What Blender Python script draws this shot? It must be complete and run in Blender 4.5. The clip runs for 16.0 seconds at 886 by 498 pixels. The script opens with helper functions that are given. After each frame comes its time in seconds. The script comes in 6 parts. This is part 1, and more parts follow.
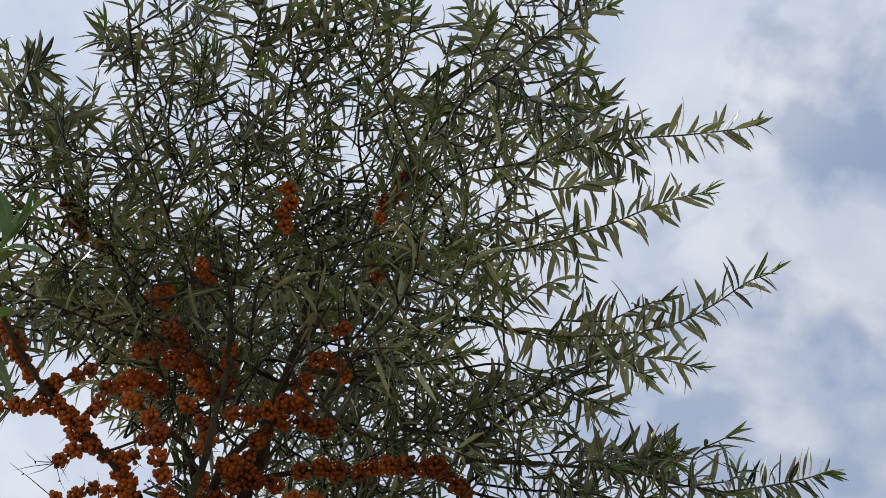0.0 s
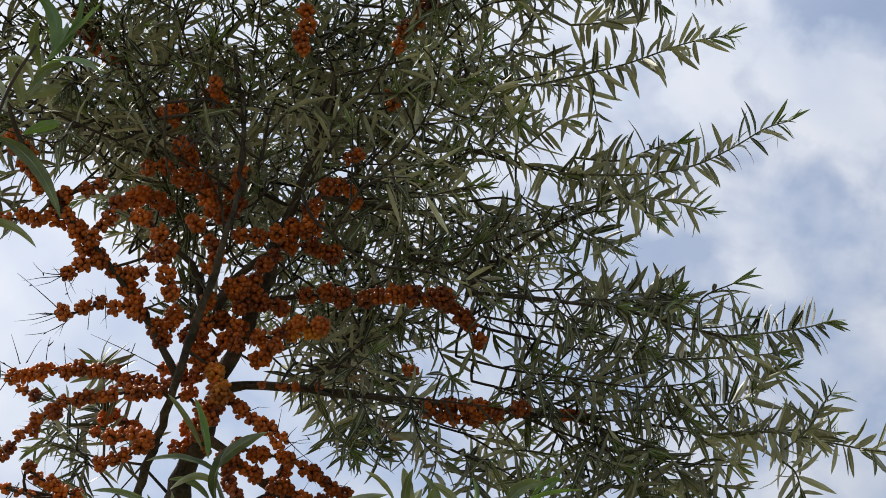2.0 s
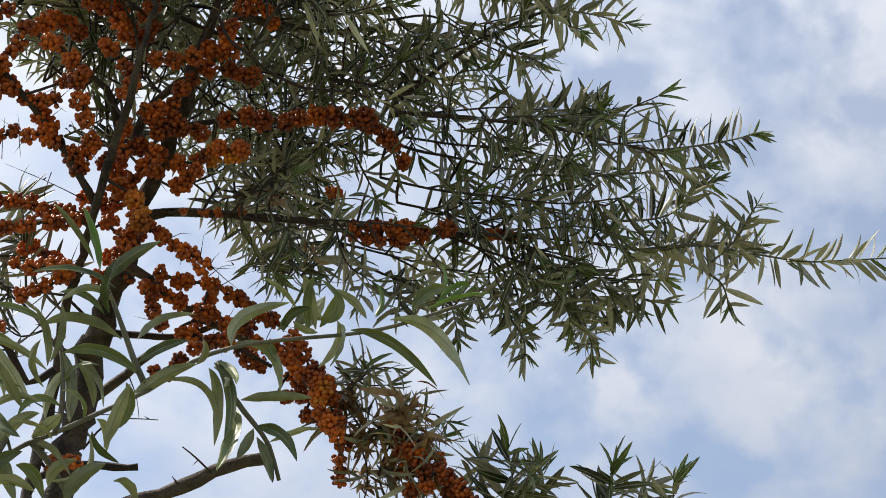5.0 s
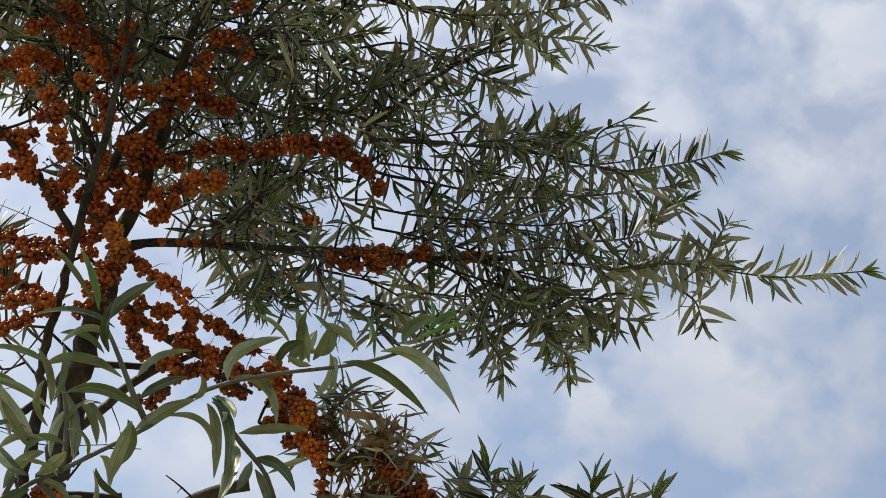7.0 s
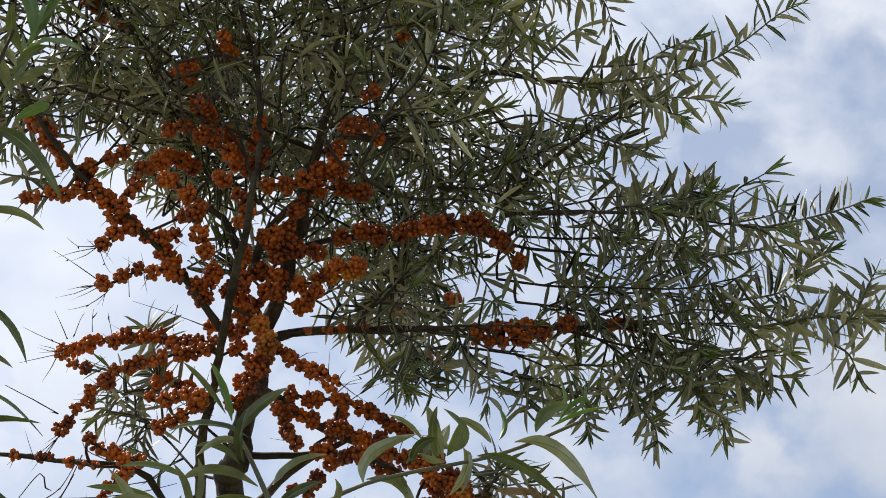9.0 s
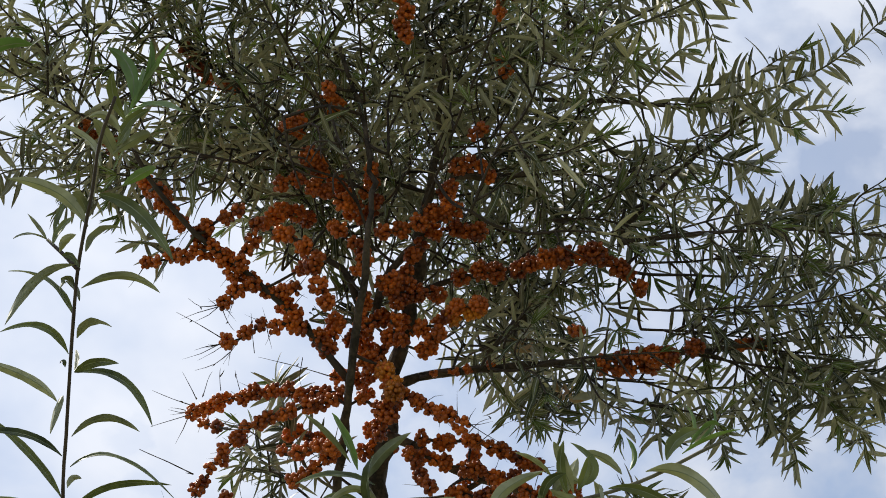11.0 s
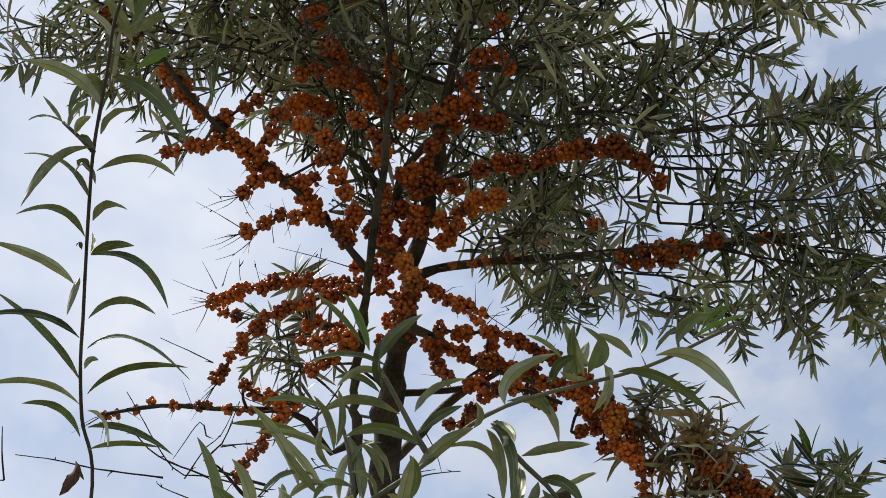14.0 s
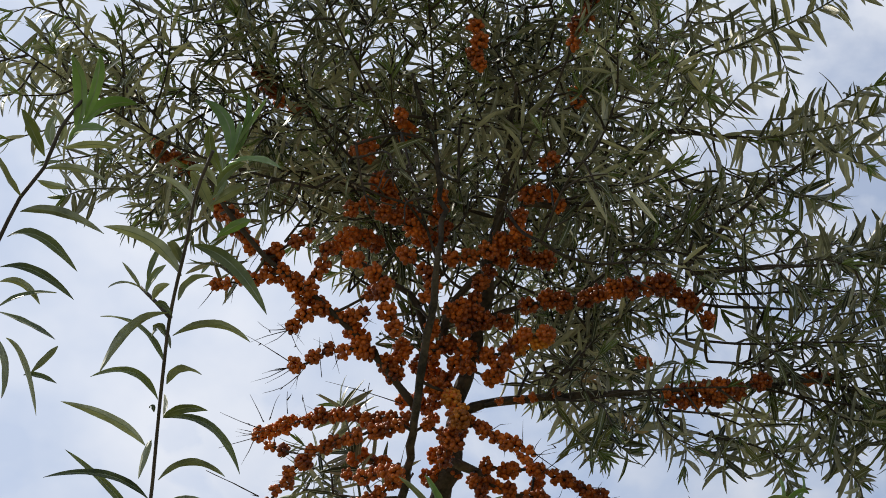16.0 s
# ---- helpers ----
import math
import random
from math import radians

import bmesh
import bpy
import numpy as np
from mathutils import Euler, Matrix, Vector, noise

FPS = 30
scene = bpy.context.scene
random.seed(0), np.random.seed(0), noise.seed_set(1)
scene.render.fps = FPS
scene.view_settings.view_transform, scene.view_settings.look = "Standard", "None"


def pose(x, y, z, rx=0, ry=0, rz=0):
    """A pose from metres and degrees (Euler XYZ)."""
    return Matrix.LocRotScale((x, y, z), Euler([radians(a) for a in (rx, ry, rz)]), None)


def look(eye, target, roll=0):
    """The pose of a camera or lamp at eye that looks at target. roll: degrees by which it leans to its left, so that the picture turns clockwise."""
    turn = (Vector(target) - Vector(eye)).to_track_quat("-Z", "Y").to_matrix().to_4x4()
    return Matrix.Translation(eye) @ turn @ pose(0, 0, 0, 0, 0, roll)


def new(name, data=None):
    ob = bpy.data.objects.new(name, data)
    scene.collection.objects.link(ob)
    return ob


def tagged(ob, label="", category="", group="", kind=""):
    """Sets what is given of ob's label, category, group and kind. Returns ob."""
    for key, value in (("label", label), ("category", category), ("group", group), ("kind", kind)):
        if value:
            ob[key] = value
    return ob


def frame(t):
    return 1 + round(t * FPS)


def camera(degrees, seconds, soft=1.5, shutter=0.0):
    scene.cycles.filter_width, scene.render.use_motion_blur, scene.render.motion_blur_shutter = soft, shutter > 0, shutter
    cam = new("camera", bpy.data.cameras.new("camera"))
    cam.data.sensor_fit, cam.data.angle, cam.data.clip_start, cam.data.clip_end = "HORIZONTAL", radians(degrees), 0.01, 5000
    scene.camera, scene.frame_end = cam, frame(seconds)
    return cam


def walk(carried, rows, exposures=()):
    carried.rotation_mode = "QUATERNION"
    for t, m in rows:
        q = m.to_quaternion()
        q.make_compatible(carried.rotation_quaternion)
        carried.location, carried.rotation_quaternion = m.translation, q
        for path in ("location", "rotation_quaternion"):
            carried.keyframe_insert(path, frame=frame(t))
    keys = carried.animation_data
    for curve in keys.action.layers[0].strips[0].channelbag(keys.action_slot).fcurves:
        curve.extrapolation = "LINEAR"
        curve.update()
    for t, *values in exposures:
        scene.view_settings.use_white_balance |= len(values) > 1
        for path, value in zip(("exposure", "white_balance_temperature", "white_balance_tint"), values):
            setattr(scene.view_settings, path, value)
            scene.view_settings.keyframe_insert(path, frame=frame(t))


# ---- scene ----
# ---- camera and its way ----
cam = camera(29.42, 16.0, soft=0.92)
walk(cam, [
    (0, look((0.0010, -0.0187, 1.5862), (0.1575, 1.5145, 2.8609), 4.329)),
    (0.5, look((-0.0272, -0.0102, 1.6045), (0.1629, 1.5745, 2.8097), 2.872)),
    (1, look((-0.0315, -0.0184, 1.6051), (0.1641, 1.5780, 2.7940), 3.823)),
    (1.5, look((-0.0349, -0.0071, 1.6046), (0.1705, 1.6200, 2.7493), 5.905)),
    (2, look((-0.0356, -0.0057, 1.5918), (0.1761, 1.6411, 2.7068), 6.262)),
    (2.5, look((-0.0366, 0.0017, 1.6001), (0.1867, 1.6744, 2.6736), 4.716)),
    (3, look((-0.0382, -0.0023, 1.6032), (0.1893, 1.6803, 2.6601), 4.594)),
    (3.5, look((-0.0299, 0.0064, 1.5965), (0.2027, 1.7169, 2.6066), 3.993)),
    (4, look((-0.0327, 0.0022, 1.6030), (0.2041, 1.7372, 2.5692), 4.519)),
    (4.5, look((-0.0219, 0.0062, 1.5923), (0.2342, 1.7369, 2.5614), 3.955)),
    (5, look((-0.0113, 0.0210, 1.5941), (0.3013, 1.7519, 2.5461), 3.344)),
    (5.2, look((-0.0103, 0.0190, 1.5850), (0.3160, 1.7487, 2.5347), 2.679)),
    (7.3, look((-0.0259, -0.0033, 1.5901), (0.3193, 1.7059, 2.5695), 1.241)),
    (7.5, look((-0.0247, -0.0037, 1.5965), (0.2989, 1.7069, 2.5810), 0.394)),
    (8, look((-0.0199, 0.0019, 1.6000), (0.2566, 1.7088, 2.6049), 0.123)),
    (8.5, look((-0.0159, -0.0004, 1.6025), (0.2096, 1.7110, 2.6126), 0.116)),
    (9, look((-0.0110, -0.0103, 1.6006), (0.1481, 1.6946, 2.6339), 0.407)),
    (9.2, look((-0.0093, -0.0092, 1.6030), (0.1332, 1.6708, 2.6789), -0.601)),
    (11.3, look((-0.0040, -0.0016, 1.6047), (-0.0034, 1.6875, 2.6757), -1.048)),
    (11.5, look((-0.0004, -0.0013, 1.5995), (-0.0070, 1.6895, 2.6679), -0.807)),
    (12, look((-0.0014, -0.0016, 1.6012), (-0.0045, 1.7060, 2.6426), -0.401)),
    (12.5, look((0.0000, 0.0000, 1.6000), (0.0001, 1.7321, 2.6000), -0.002)),
    (13, look((0.0002, 0.0021, 1.6015), (0.0053, 1.7474, 2.5781), -0.190)),
    (13.5, look((-0.0001, 0.0010, 1.5989), (0.0025, 1.7500, 2.5691), -0.327)),
    (14, look((-0.0005, 0.0003, 1.5978), (-0.0171, 1.7497, 2.5669), -0.538)),
    (14.5, look((-0.0011, -0.0048, 1.6012), (-0.0274, 1.7314, 2.5936), -0.120)),
    (15, look((-0.0082, -0.0144, 1.6087), (-0.0514, 1.7042, 2.6306), 0.821)),
    (15.5, look((-0.0166, -0.0166, 1.6198), (-0.0709, 1.6810, 2.6757), 0.924)),
    (16, look((-0.0271, -0.0222, 1.6264), (-0.0723, 1.6634, 2.7019), 0.817)),
], exposures=[(0, -0.20), (0.5, -0.20), (1.0, -0.18), (1.5, -0.10), (3.0, -0.04), (4.0, 0.03), (5.0, 0.06), (6.2, 0.0), (7.5, -0.11), (8.2, 0.02),
    (9.0, 0.03), (11.5, 0.0), (12.5, -0.01), (13.5, -0.08), (14.5, -0.13), (16.0, -0.13)])

# ---- sky, sun, exposure ----
SUN_HEIGHT, SUN_BEARING = 54.0, -58.0  # degrees; bearing to the left of straight ahead is negative

GAPS = (  # direction, half width, change of the cover: below zero a blue gap, above it a puff of cloud
    ((0.258, 0.873, 0.414), 0.028, -0.5), ((0.329, 0.870, 0.367), 0.032, -0.5), ((0.340, 0.743, 0.577), 0.022, -0.25),
    ((0.387, 0.775, 0.500), 0.028, -0.4), ((0.236, 0.791, 0.564), 0.025, -0.2), ((0.380, 0.816, 0.435), 0.030, -0.35),
    ((0.298, 0.664, 0.686), 0.037, -0.5), ((0.308, 0.752, 0.583), 0.028, -0.25), ((0.241, 0.648, 0.722), 0.027, -0.4),
    ((0.226, 0.799, 0.557), 0.023, -0.2), ((0.243, 0.889, 0.387), 0.020, -0.35),
    ((0.347, 0.849, 0.398), 0.037, 0.4), ((0.280, 0.877, 0.390), 0.023, 0.35), ((0.280, 0.787, 0.550), 0.027, 0.35),
    ((0.306, 0.702, 0.643), 0.037, 0.4), ((0.242, 0.737, 0.631), 0.027, 0.4), ((0.377, 0.724, 0.578), 0.030, 0.4),
    ((0.334, 0.724, 0.603), 0.027, 0.4), ((0.226, 0.787, 0.574), 0.024, 0.3))


def make_sky():
    world = bpy.data.worlds.new("cloudy_sky")
    scene.world = world
    world.use_nodes = True
    nt = world.node_tree
    nt.nodes.clear()
    N, K = nt.nodes.new, nt.links.new
    out = N("ShaderNodeOutputWorld")
    sky = N("ShaderNodeTexSky")
    sky.sky_type, sky.sun_disc = "NISHITA", False
    sky.sun_elevation, sky.sun_rotation = radians(SUN_HEIGHT), radians(SUN_BEARING)
    sky.air_density, sky.dust_density = 1.0, 1.5
    blue = N("ShaderNodeBackground")
    blue.inputs["Strength"].default_value = 0.15
    K(sky.outputs[0], blue.inputs["Color"])
    # puffs of cloud over the dome
    co = N("ShaderNodeTexCoord")
    move = N("ShaderNodeMapping")
    move.inputs["Location"].default_value = (3.1, 0.4, 1.7)
    move.inputs["Scale"].default_value = (1.0, 1.0, 1.25)
    K(co.outputs["Generated"], move.inputs["Vector"])
    big = N("ShaderNodeTexNoise")
    big.inputs["Scale"].default_value, big.inputs["Detail"].default_value = 22.0, 6.0
    big.inputs["Roughness"].default_value = 0.50
    big.inputs["Distortion"].default_value = 0.25
    K(move.outputs[0], big.inputs["Vector"])
    cover = N("ShaderNodeValToRGB")
    cover.color_ramp.elements[0].position, cover.color_ramp.elements[0].color = 0.36, (0.42, 0.42, 0.42, 1)
    cover.color_ramp.elements[1].position, cover.color_ramp.elements[1].color = 0.61, (0.95, 0.95, 0.95, 1)
    K(big.outputs["Fac"], cover.inputs[0])
    # the larger gaps and puffs of the day, with ragged rims
    ragged = N("ShaderNodeTexNoise")
    ragged.inputs["Scale"].default_value, ragged.inputs["Detail"].default_value = 28.0, 4.0
    K(co.outputs["Generated"], ragged.inputs["Vector"])
    shift = N("ShaderNodeVectorMath")
    shift.operation = "MULTIPLY_ADD"
    shift.inputs[1].default_value = (0.075, 0.075, 0.075)
    K(ragged.outputs["Color"], shift.inputs[0])
    K(co.outputs["Generated"], shift.inputs[2])
    total = cover.outputs[0]
    for (x, y, z), wide, change in GAPS:
        far = N("ShaderNodeVectorMath")
        far.operation = "DISTANCE"
        far.inputs[1].default_value = (x + 0.0375, y + 0.0375, z + 0.0375)
        K(shift.outputs[0], far.inputs[0])
        fade = N("ShaderNodeMapRange")
        fade.interpolation_type = "SMOOTHSTEP"
        fade.inputs["From Min"].default_value, fade.inputs["From Max"].default_value = 0.1 * wide, 1.35 * wide
        fade.inputs["To Min"].default_value, fade.inputs["To Max"].default_value = change, 0.0
        K(far.outputs["Value"], fade.inputs[0])
        add = N("ShaderNodeMath")
        add.operation = "ADD"
        K(total, add.inputs[0])
        K(fade.outputs[0], add.inputs[1])
        total = add.outputs[0]
    kept = N("ShaderNodeClamp")
    kept.inputs["Min"].default_value = 0.36
    K(total, kept.inputs["Value"])
    tone = N("ShaderNodeTexNoise")
    tone.inputs["Scale"].default_value, tone.inputs["Detail"].default_value = 10.0, 4.0
    K(move.outputs[0], tone.inputs["Vector"])
    shade = N("ShaderNodeValToRGB")
    shade.color_ramp.elements[0].position, shade.color_ramp.elements[0].color = 0.33, (0.69, 0.80, 1.02, 1)
    shade.color_ramp.elements[1].position, shade.color_ramp.elements[1].color = 0.66, (0.99, 1.04, 1.155, 1)
    K(tone.outputs["Fac"], shade.inputs[0])
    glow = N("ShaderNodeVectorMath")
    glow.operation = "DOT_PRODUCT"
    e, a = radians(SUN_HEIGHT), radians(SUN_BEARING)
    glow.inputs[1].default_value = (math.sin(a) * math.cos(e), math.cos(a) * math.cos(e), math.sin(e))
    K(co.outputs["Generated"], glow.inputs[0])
    # the cloud closes towards the sun
    veil = N("ShaderNodeMapRange")
    veil.inputs["From Min"].default_value, veil.inputs["From Max"].default_value = 0.60, 0.75
    veil.inputs["To Min"].default_value, veil.inputs["To Max"].default_value = 0.0, 0.55
    K(glow.outputs["Value"], veil.inputs[0])
    closed = N("ShaderNodeMath")
    closed.operation, closed.use_clamp = "ADD", True
    K(kept.outputs[0], closed.inputs[0])
    K(veil.outputs[0], closed.inputs[1])
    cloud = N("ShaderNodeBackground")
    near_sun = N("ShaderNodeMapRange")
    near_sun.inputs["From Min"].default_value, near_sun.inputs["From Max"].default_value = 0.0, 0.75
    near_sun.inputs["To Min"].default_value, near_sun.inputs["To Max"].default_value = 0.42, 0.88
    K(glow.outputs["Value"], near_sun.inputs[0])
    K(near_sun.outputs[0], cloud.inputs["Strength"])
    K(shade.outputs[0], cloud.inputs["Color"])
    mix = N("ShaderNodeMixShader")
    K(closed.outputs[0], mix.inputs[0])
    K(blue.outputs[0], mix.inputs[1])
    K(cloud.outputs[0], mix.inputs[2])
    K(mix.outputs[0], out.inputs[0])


make_sky()
lamp = bpy.data.lights.new("sun", "SUN")
lamp.energy, lamp.angle, lamp.color = 5.0, radians(3.0), (1.0, 0.94, 0.84)
sun = new("sun", lamp)
h, b = radians(SUN_HEIGHT), radians(SUN_BEARING)
sun.matrix_world = look((0, 0, 0), (-math.sin(b) * math.cos(h), -math.cos(b) * math.cos(h), -math.sin(h)))


# ---- materials ----
def material(name, dark, light, scale, rough, translucent=0.0, bump=0.0, bump_scale=400.0, coat=0.0, by_piece=0.25):
    """Two noises between a dark and a light colour, a shift from piece to piece, fine relief, and light passing through thin things."""
    m = bpy.data.materials.new(name)
    m.use_nodes = True
    nt = m.node_tree
    nt.nodes.clear()
    N, K = nt.nodes.new, nt.links.new
    out, bsdf = N("ShaderNodeOutputMaterial"), N("ShaderNodeBsdfPrincipled")
    co = N("ShaderNodeTexCoord")
    place = N("ShaderNodeNewGeometry")
    n1, n2 = N("ShaderNodeTexNoise"), N("ShaderNodeTexNoise")
    n1.inputs["Scale"].default_value, n1.inputs["Detail"].default_value = scale, 5.0
    n2.inputs["Scale"].default_value, n2.inputs["Detail"].default_value = scale * 7.0, 3.0
    K(place.outputs["Position"], n1.inputs["Vector"])
    K(place.outputs["Position"], n2.inputs["Vector"])
    info = N("ShaderNodeObjectInfo")
    a = N("ShaderNodeMath")
    a.operation = "MULTIPLY_ADD"
    a.inputs[1].default_value = 0.45
    K(n2.outputs["Fac"], a.inputs[0])
    K(n1.outputs["Fac"], a.inputs[2])
    pieces = N("ShaderNodeMath")
    pieces.operation = "ADD"
    K(info.outputs["Random"], pieces.inputs[0])
    K(place.outputs["Random Per Island"], pieces.inputs[1])
    c = N("ShaderNodeMath")
    c.operation = "MULTIPLY_ADD"
    c.inputs[1].default_value = by_piece
    K(pieces.outputs[0], c.inputs[0])
    K(a.outputs[0], c.inputs[2])
    ramp = N("ShaderNodeValToRGB")
    mean, reach = 0.725 + by_piece, 0.13 + 0.55 * by_piece
    span = N("ShaderNodeMapRange")
    span.inputs["From Min"].default_value, span.inputs["From Max"].default_value = mean - reach, mean + reach
    K(c.outputs[0], span.inputs[0])
    ramp.color_ramp.elements[0].color = (*dark, 1)
    ramp.color_ramp.elements[1].color = (*light, 1)
    K(span.outputs[0], ramp.inputs[0])
    K(ramp.outputs[0], bsdf.inputs["Base Color"])
    r = N("ShaderNodeMapRange")
    r.inputs["To Min"].default_value, r.inputs["To Max"].default_value = rough - 0.12, rough + 0.12
    K(n2.outputs["Fac"], r.inputs[0])
    K(r.outputs[0], bsdf.inputs["Roughness"])
    bsdf.inputs["Coat Weight"].default_value = coat
    if bump:
        bn, bp = N("ShaderNodeTexNoise"), N("ShaderNodeBump")
        bn.inputs["Scale"].default_value, bn.inputs["Detail"].default_value = bump_scale, 4.0
        K(place.outputs["Position"], bn.inputs["Vector"])
        K(bn.outputs["Fac"], bp.inputs["Height"])
        bp.inputs["Strength"].default_value, bp.inputs["Distance"].default_value = bump, 0.002
        K(bp.outputs[0], bsdf.inputs["Normal"])
    if translucent:
        thin, mix = N("ShaderNodeBsdfTranslucent"), N("ShaderNodeMixShader")
        mix.inputs[0].default_value = translucent
        K(ramp.outputs[0], thin.inputs["Color"])
        K(bsdf.outputs[0], mix.inputs[1])
        K(thin.outputs[0], mix.inputs[2])
        K(mix.outputs[0], out.inputs[0])
    else:
        K(bsdf.outputs[0], out.inputs[0])
    return m


LEAF_TOP = material("leaf_green", (0.026, 0.039, 0.014), (0.232, 0.240, 0.078), 14.0, 0.42, 0.30, by_piece=0.45)
LEAF_UNDER = material("leaf_silver_green", (0.034, 0.041, 0.027), (0.81, 0.765, 0.565), 14.0, 0.48, 0.20, by_piece=0.60)
LEAF_RIB = material("silvery_midrib", (0.30, 0.31, 0.25), (0.62, 0.63, 0.53), 60.0, 0.45, 0.15)
TIP_LEAF = material("young_tip_green", (0.095, 0.145, 0.033), (0.31, 0.39, 0.105), 16.0, 0.45, 0.42)
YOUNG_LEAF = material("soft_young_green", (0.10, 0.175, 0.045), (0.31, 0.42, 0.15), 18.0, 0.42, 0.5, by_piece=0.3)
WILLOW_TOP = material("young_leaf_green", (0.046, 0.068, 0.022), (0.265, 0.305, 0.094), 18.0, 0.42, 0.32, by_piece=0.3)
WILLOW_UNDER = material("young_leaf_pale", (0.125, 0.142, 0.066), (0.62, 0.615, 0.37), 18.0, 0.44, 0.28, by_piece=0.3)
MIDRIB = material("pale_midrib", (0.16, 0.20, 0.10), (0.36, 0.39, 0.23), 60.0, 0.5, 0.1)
RED_STEM = material("dark_reddish_stem", (0.028, 0.018, 0.018), (0.095, 0.066, 0.060), 70.0, 0.6, bump=0.3, bump_scale=900.0)
GREEN_STEM = material("green_stem", (0.050, 0.046, 0.028), (0.17, 0.155, 0.092), 60.0, 0.6, bump=0.3, bump_scale=900.0)
TWIG = material("dark_twig_bark", (0.016, 0.010, 0.007), (0.075, 0.050, 0.036), 45.0, 0.75, bump=0.5, bump_scale=700.0)
BARK = material("grey_brown_bark", (0.015, 0.010, 0.007), (0.13, 0.095, 0.068), 38.0, 0.82, bump=0.9, bump_scale=320.0, by_piece=0.1)
BERRY = material("orange_berry_skin", (0.11, 0.014, 0.004), (0.72, 0.160, 0.012), 18.0, 0.36, 0.06, bump=0.35, bump_scale=900.0, by_piece=0.28)
# Same berry in a paler, yellower orange, for three of the twigs.
PALER_BERRY = material("paler_orange_berry", (0.20, 0.040, 0.006), (0.80, 0.270, 0.022), 18.0, 0.36, 0.06, bump=0.35, bump_scale=900.0, by_piece=0.28)
CALYX = material("dark_berry_tip", (0.03, 0.018, 0.01), (0.08, 0.045, 0.02), 90.0, 0.8)
BROWN_LEAF = material("withered_leaf_brown", (0.055, 0.026, 0.015), (0.19, 0.092, 0.052), 60.0, 0.85, 0.2)
DRY_LEAF = material("withered_leaf_tan", (0.17, 0.085, 0.034), (0.66, 0.46, 0.25), 30.0, 0.75, 0.25, by_piece=0.4)
GRASS = material("dry_meadow_grass", (0.045, 0.055, 0.022), (0.16, 0.16, 0.075), 1.3, 0.85, bump=0.8, bump_scale=60.0)


# ---- building helpers ----
rng = np.random.default_rng(7)


def unit(v):
    v = np.asarray(v, float)
    return v / max(np.linalg.norm(v), 1e-9)


def smooth_path(points, step):
    """A Catmull-Rom line through the points, in steps of about that length."""
    p = np.array(points, float)
    p = np.vstack([2 * p[0] - p[1], p, 2 * p[-1] - p[-2]])
    line = []
    for i in range(1, len(p) - 2):
        n = max(2, int(np.linalg.norm(p[i + 1] - p[i]) / step))
        t = np.linspace(0, 1, n, endpoint=False)[:, None]
        line.append(0.5 * (2 * p[i] + (p[i + 1] - p[i - 1]) * t + (2 * p[i - 1] - 5 * p[i] + 4 * p[i + 1] - p[i + 2]) * t**2
                           + (3 * p[i] - p[i - 1] - 3 * p[i + 1] + p[i + 2]) * t**3))
    return np.vstack(line + [p[-2:-1]])


def tangents(line):
    t = np.gradient(line, axis=0)
    return t / np.maximum(np.linalg.norm(t, axis=1, keepdims=True), 1e-9)


class Mesh:
    """Vertices and faces of one object, gathered piece by piece."""

    def __init__(self):
        self.v, self.f, self.m, self.n = [], [], [], 0

    def add(self, verts, faces, mats=0):
        self.v.append(np.asarray(verts, float))
        self.f += [tuple(i + self.n for i in face) for face in faces]
        self.m += list(mats) if np.ndim(mats) else [mats] * len(faces)
        self.n += len(verts)

    def tube(self, line, radii, sides=7, rough=0.0, mat=0):
        t = tangents(line)
        side = unit(np.cross(t[0], (0.31, 0.2, 0.93) if abs(t[0][2]) < 0.9 else (1, 0, 0)))
        ring, faces = [], []
        for i in range(len(line)):
            side = unit(side - t[i] * (side @ t[i]))
            other = np.cross(t[i], side)
            for k in range(sides):
                a = 2 * math.pi * k / sides
                r = radii[i] * (1 + rough * rng.normal())
                ring.append(line[i] + r * (math.cos(a) * side + math.sin(a) * other))
        for i in range(len(line) - 1):
            for k in range(sides):
                j = (k + 1) % sides
                faces.append((i * sides + k, i * sides + j, (i + 1) * sides + j, (i + 1) * sides + k))
        faces.append(tuple(range(sides))[::-1])
        faces.append(tuple((len(line) - 1) * sides + k for k in range(sides)))
        self.add(ring, faces, mat)

    def spike(self, start, way, length, radius, mat=0):
        """A fine tapering thorn."""
        end = start + way * length + np.array([0, 0, -0.06 * length])
        line = np.array([start, (start + end) / 2 + rng.normal(0, length * 0.03, 3), end])
        self.tube(line, [radius, radius * 0.7, radius * 0.15], 4, mat=mat)

    def data(self, name, materials, smooth=True):
        me = bpy.data.meshes.new(name)
        me.from_pydata(np.vstack(self.v).tolist(), [], self.f)
        for m in materials:
            me.materials.append(m)
        me.polygons.foreach_set("material_index", self.m)
        me.polygons.foreach_set("use_smooth", [smooth] * len(self.f))
        me.update()
        return me


def thing(name, base, label, category, group=""):
    ob = new(name)
    ob.location = base
    ob.empty_display_size = 0.1
    return tagged(ob, label, category, group)


def part(name, mesh, materials, parent, label="", kind=""):
    ob = new(name, mesh.data(name, materials))
    ob.parent = parent
    if parent.type == "EMPTY":
        ob.matrix_parent_inverse = Matrix.Translation(-parent.location)
    return tagged(ob, label, kind=kind)


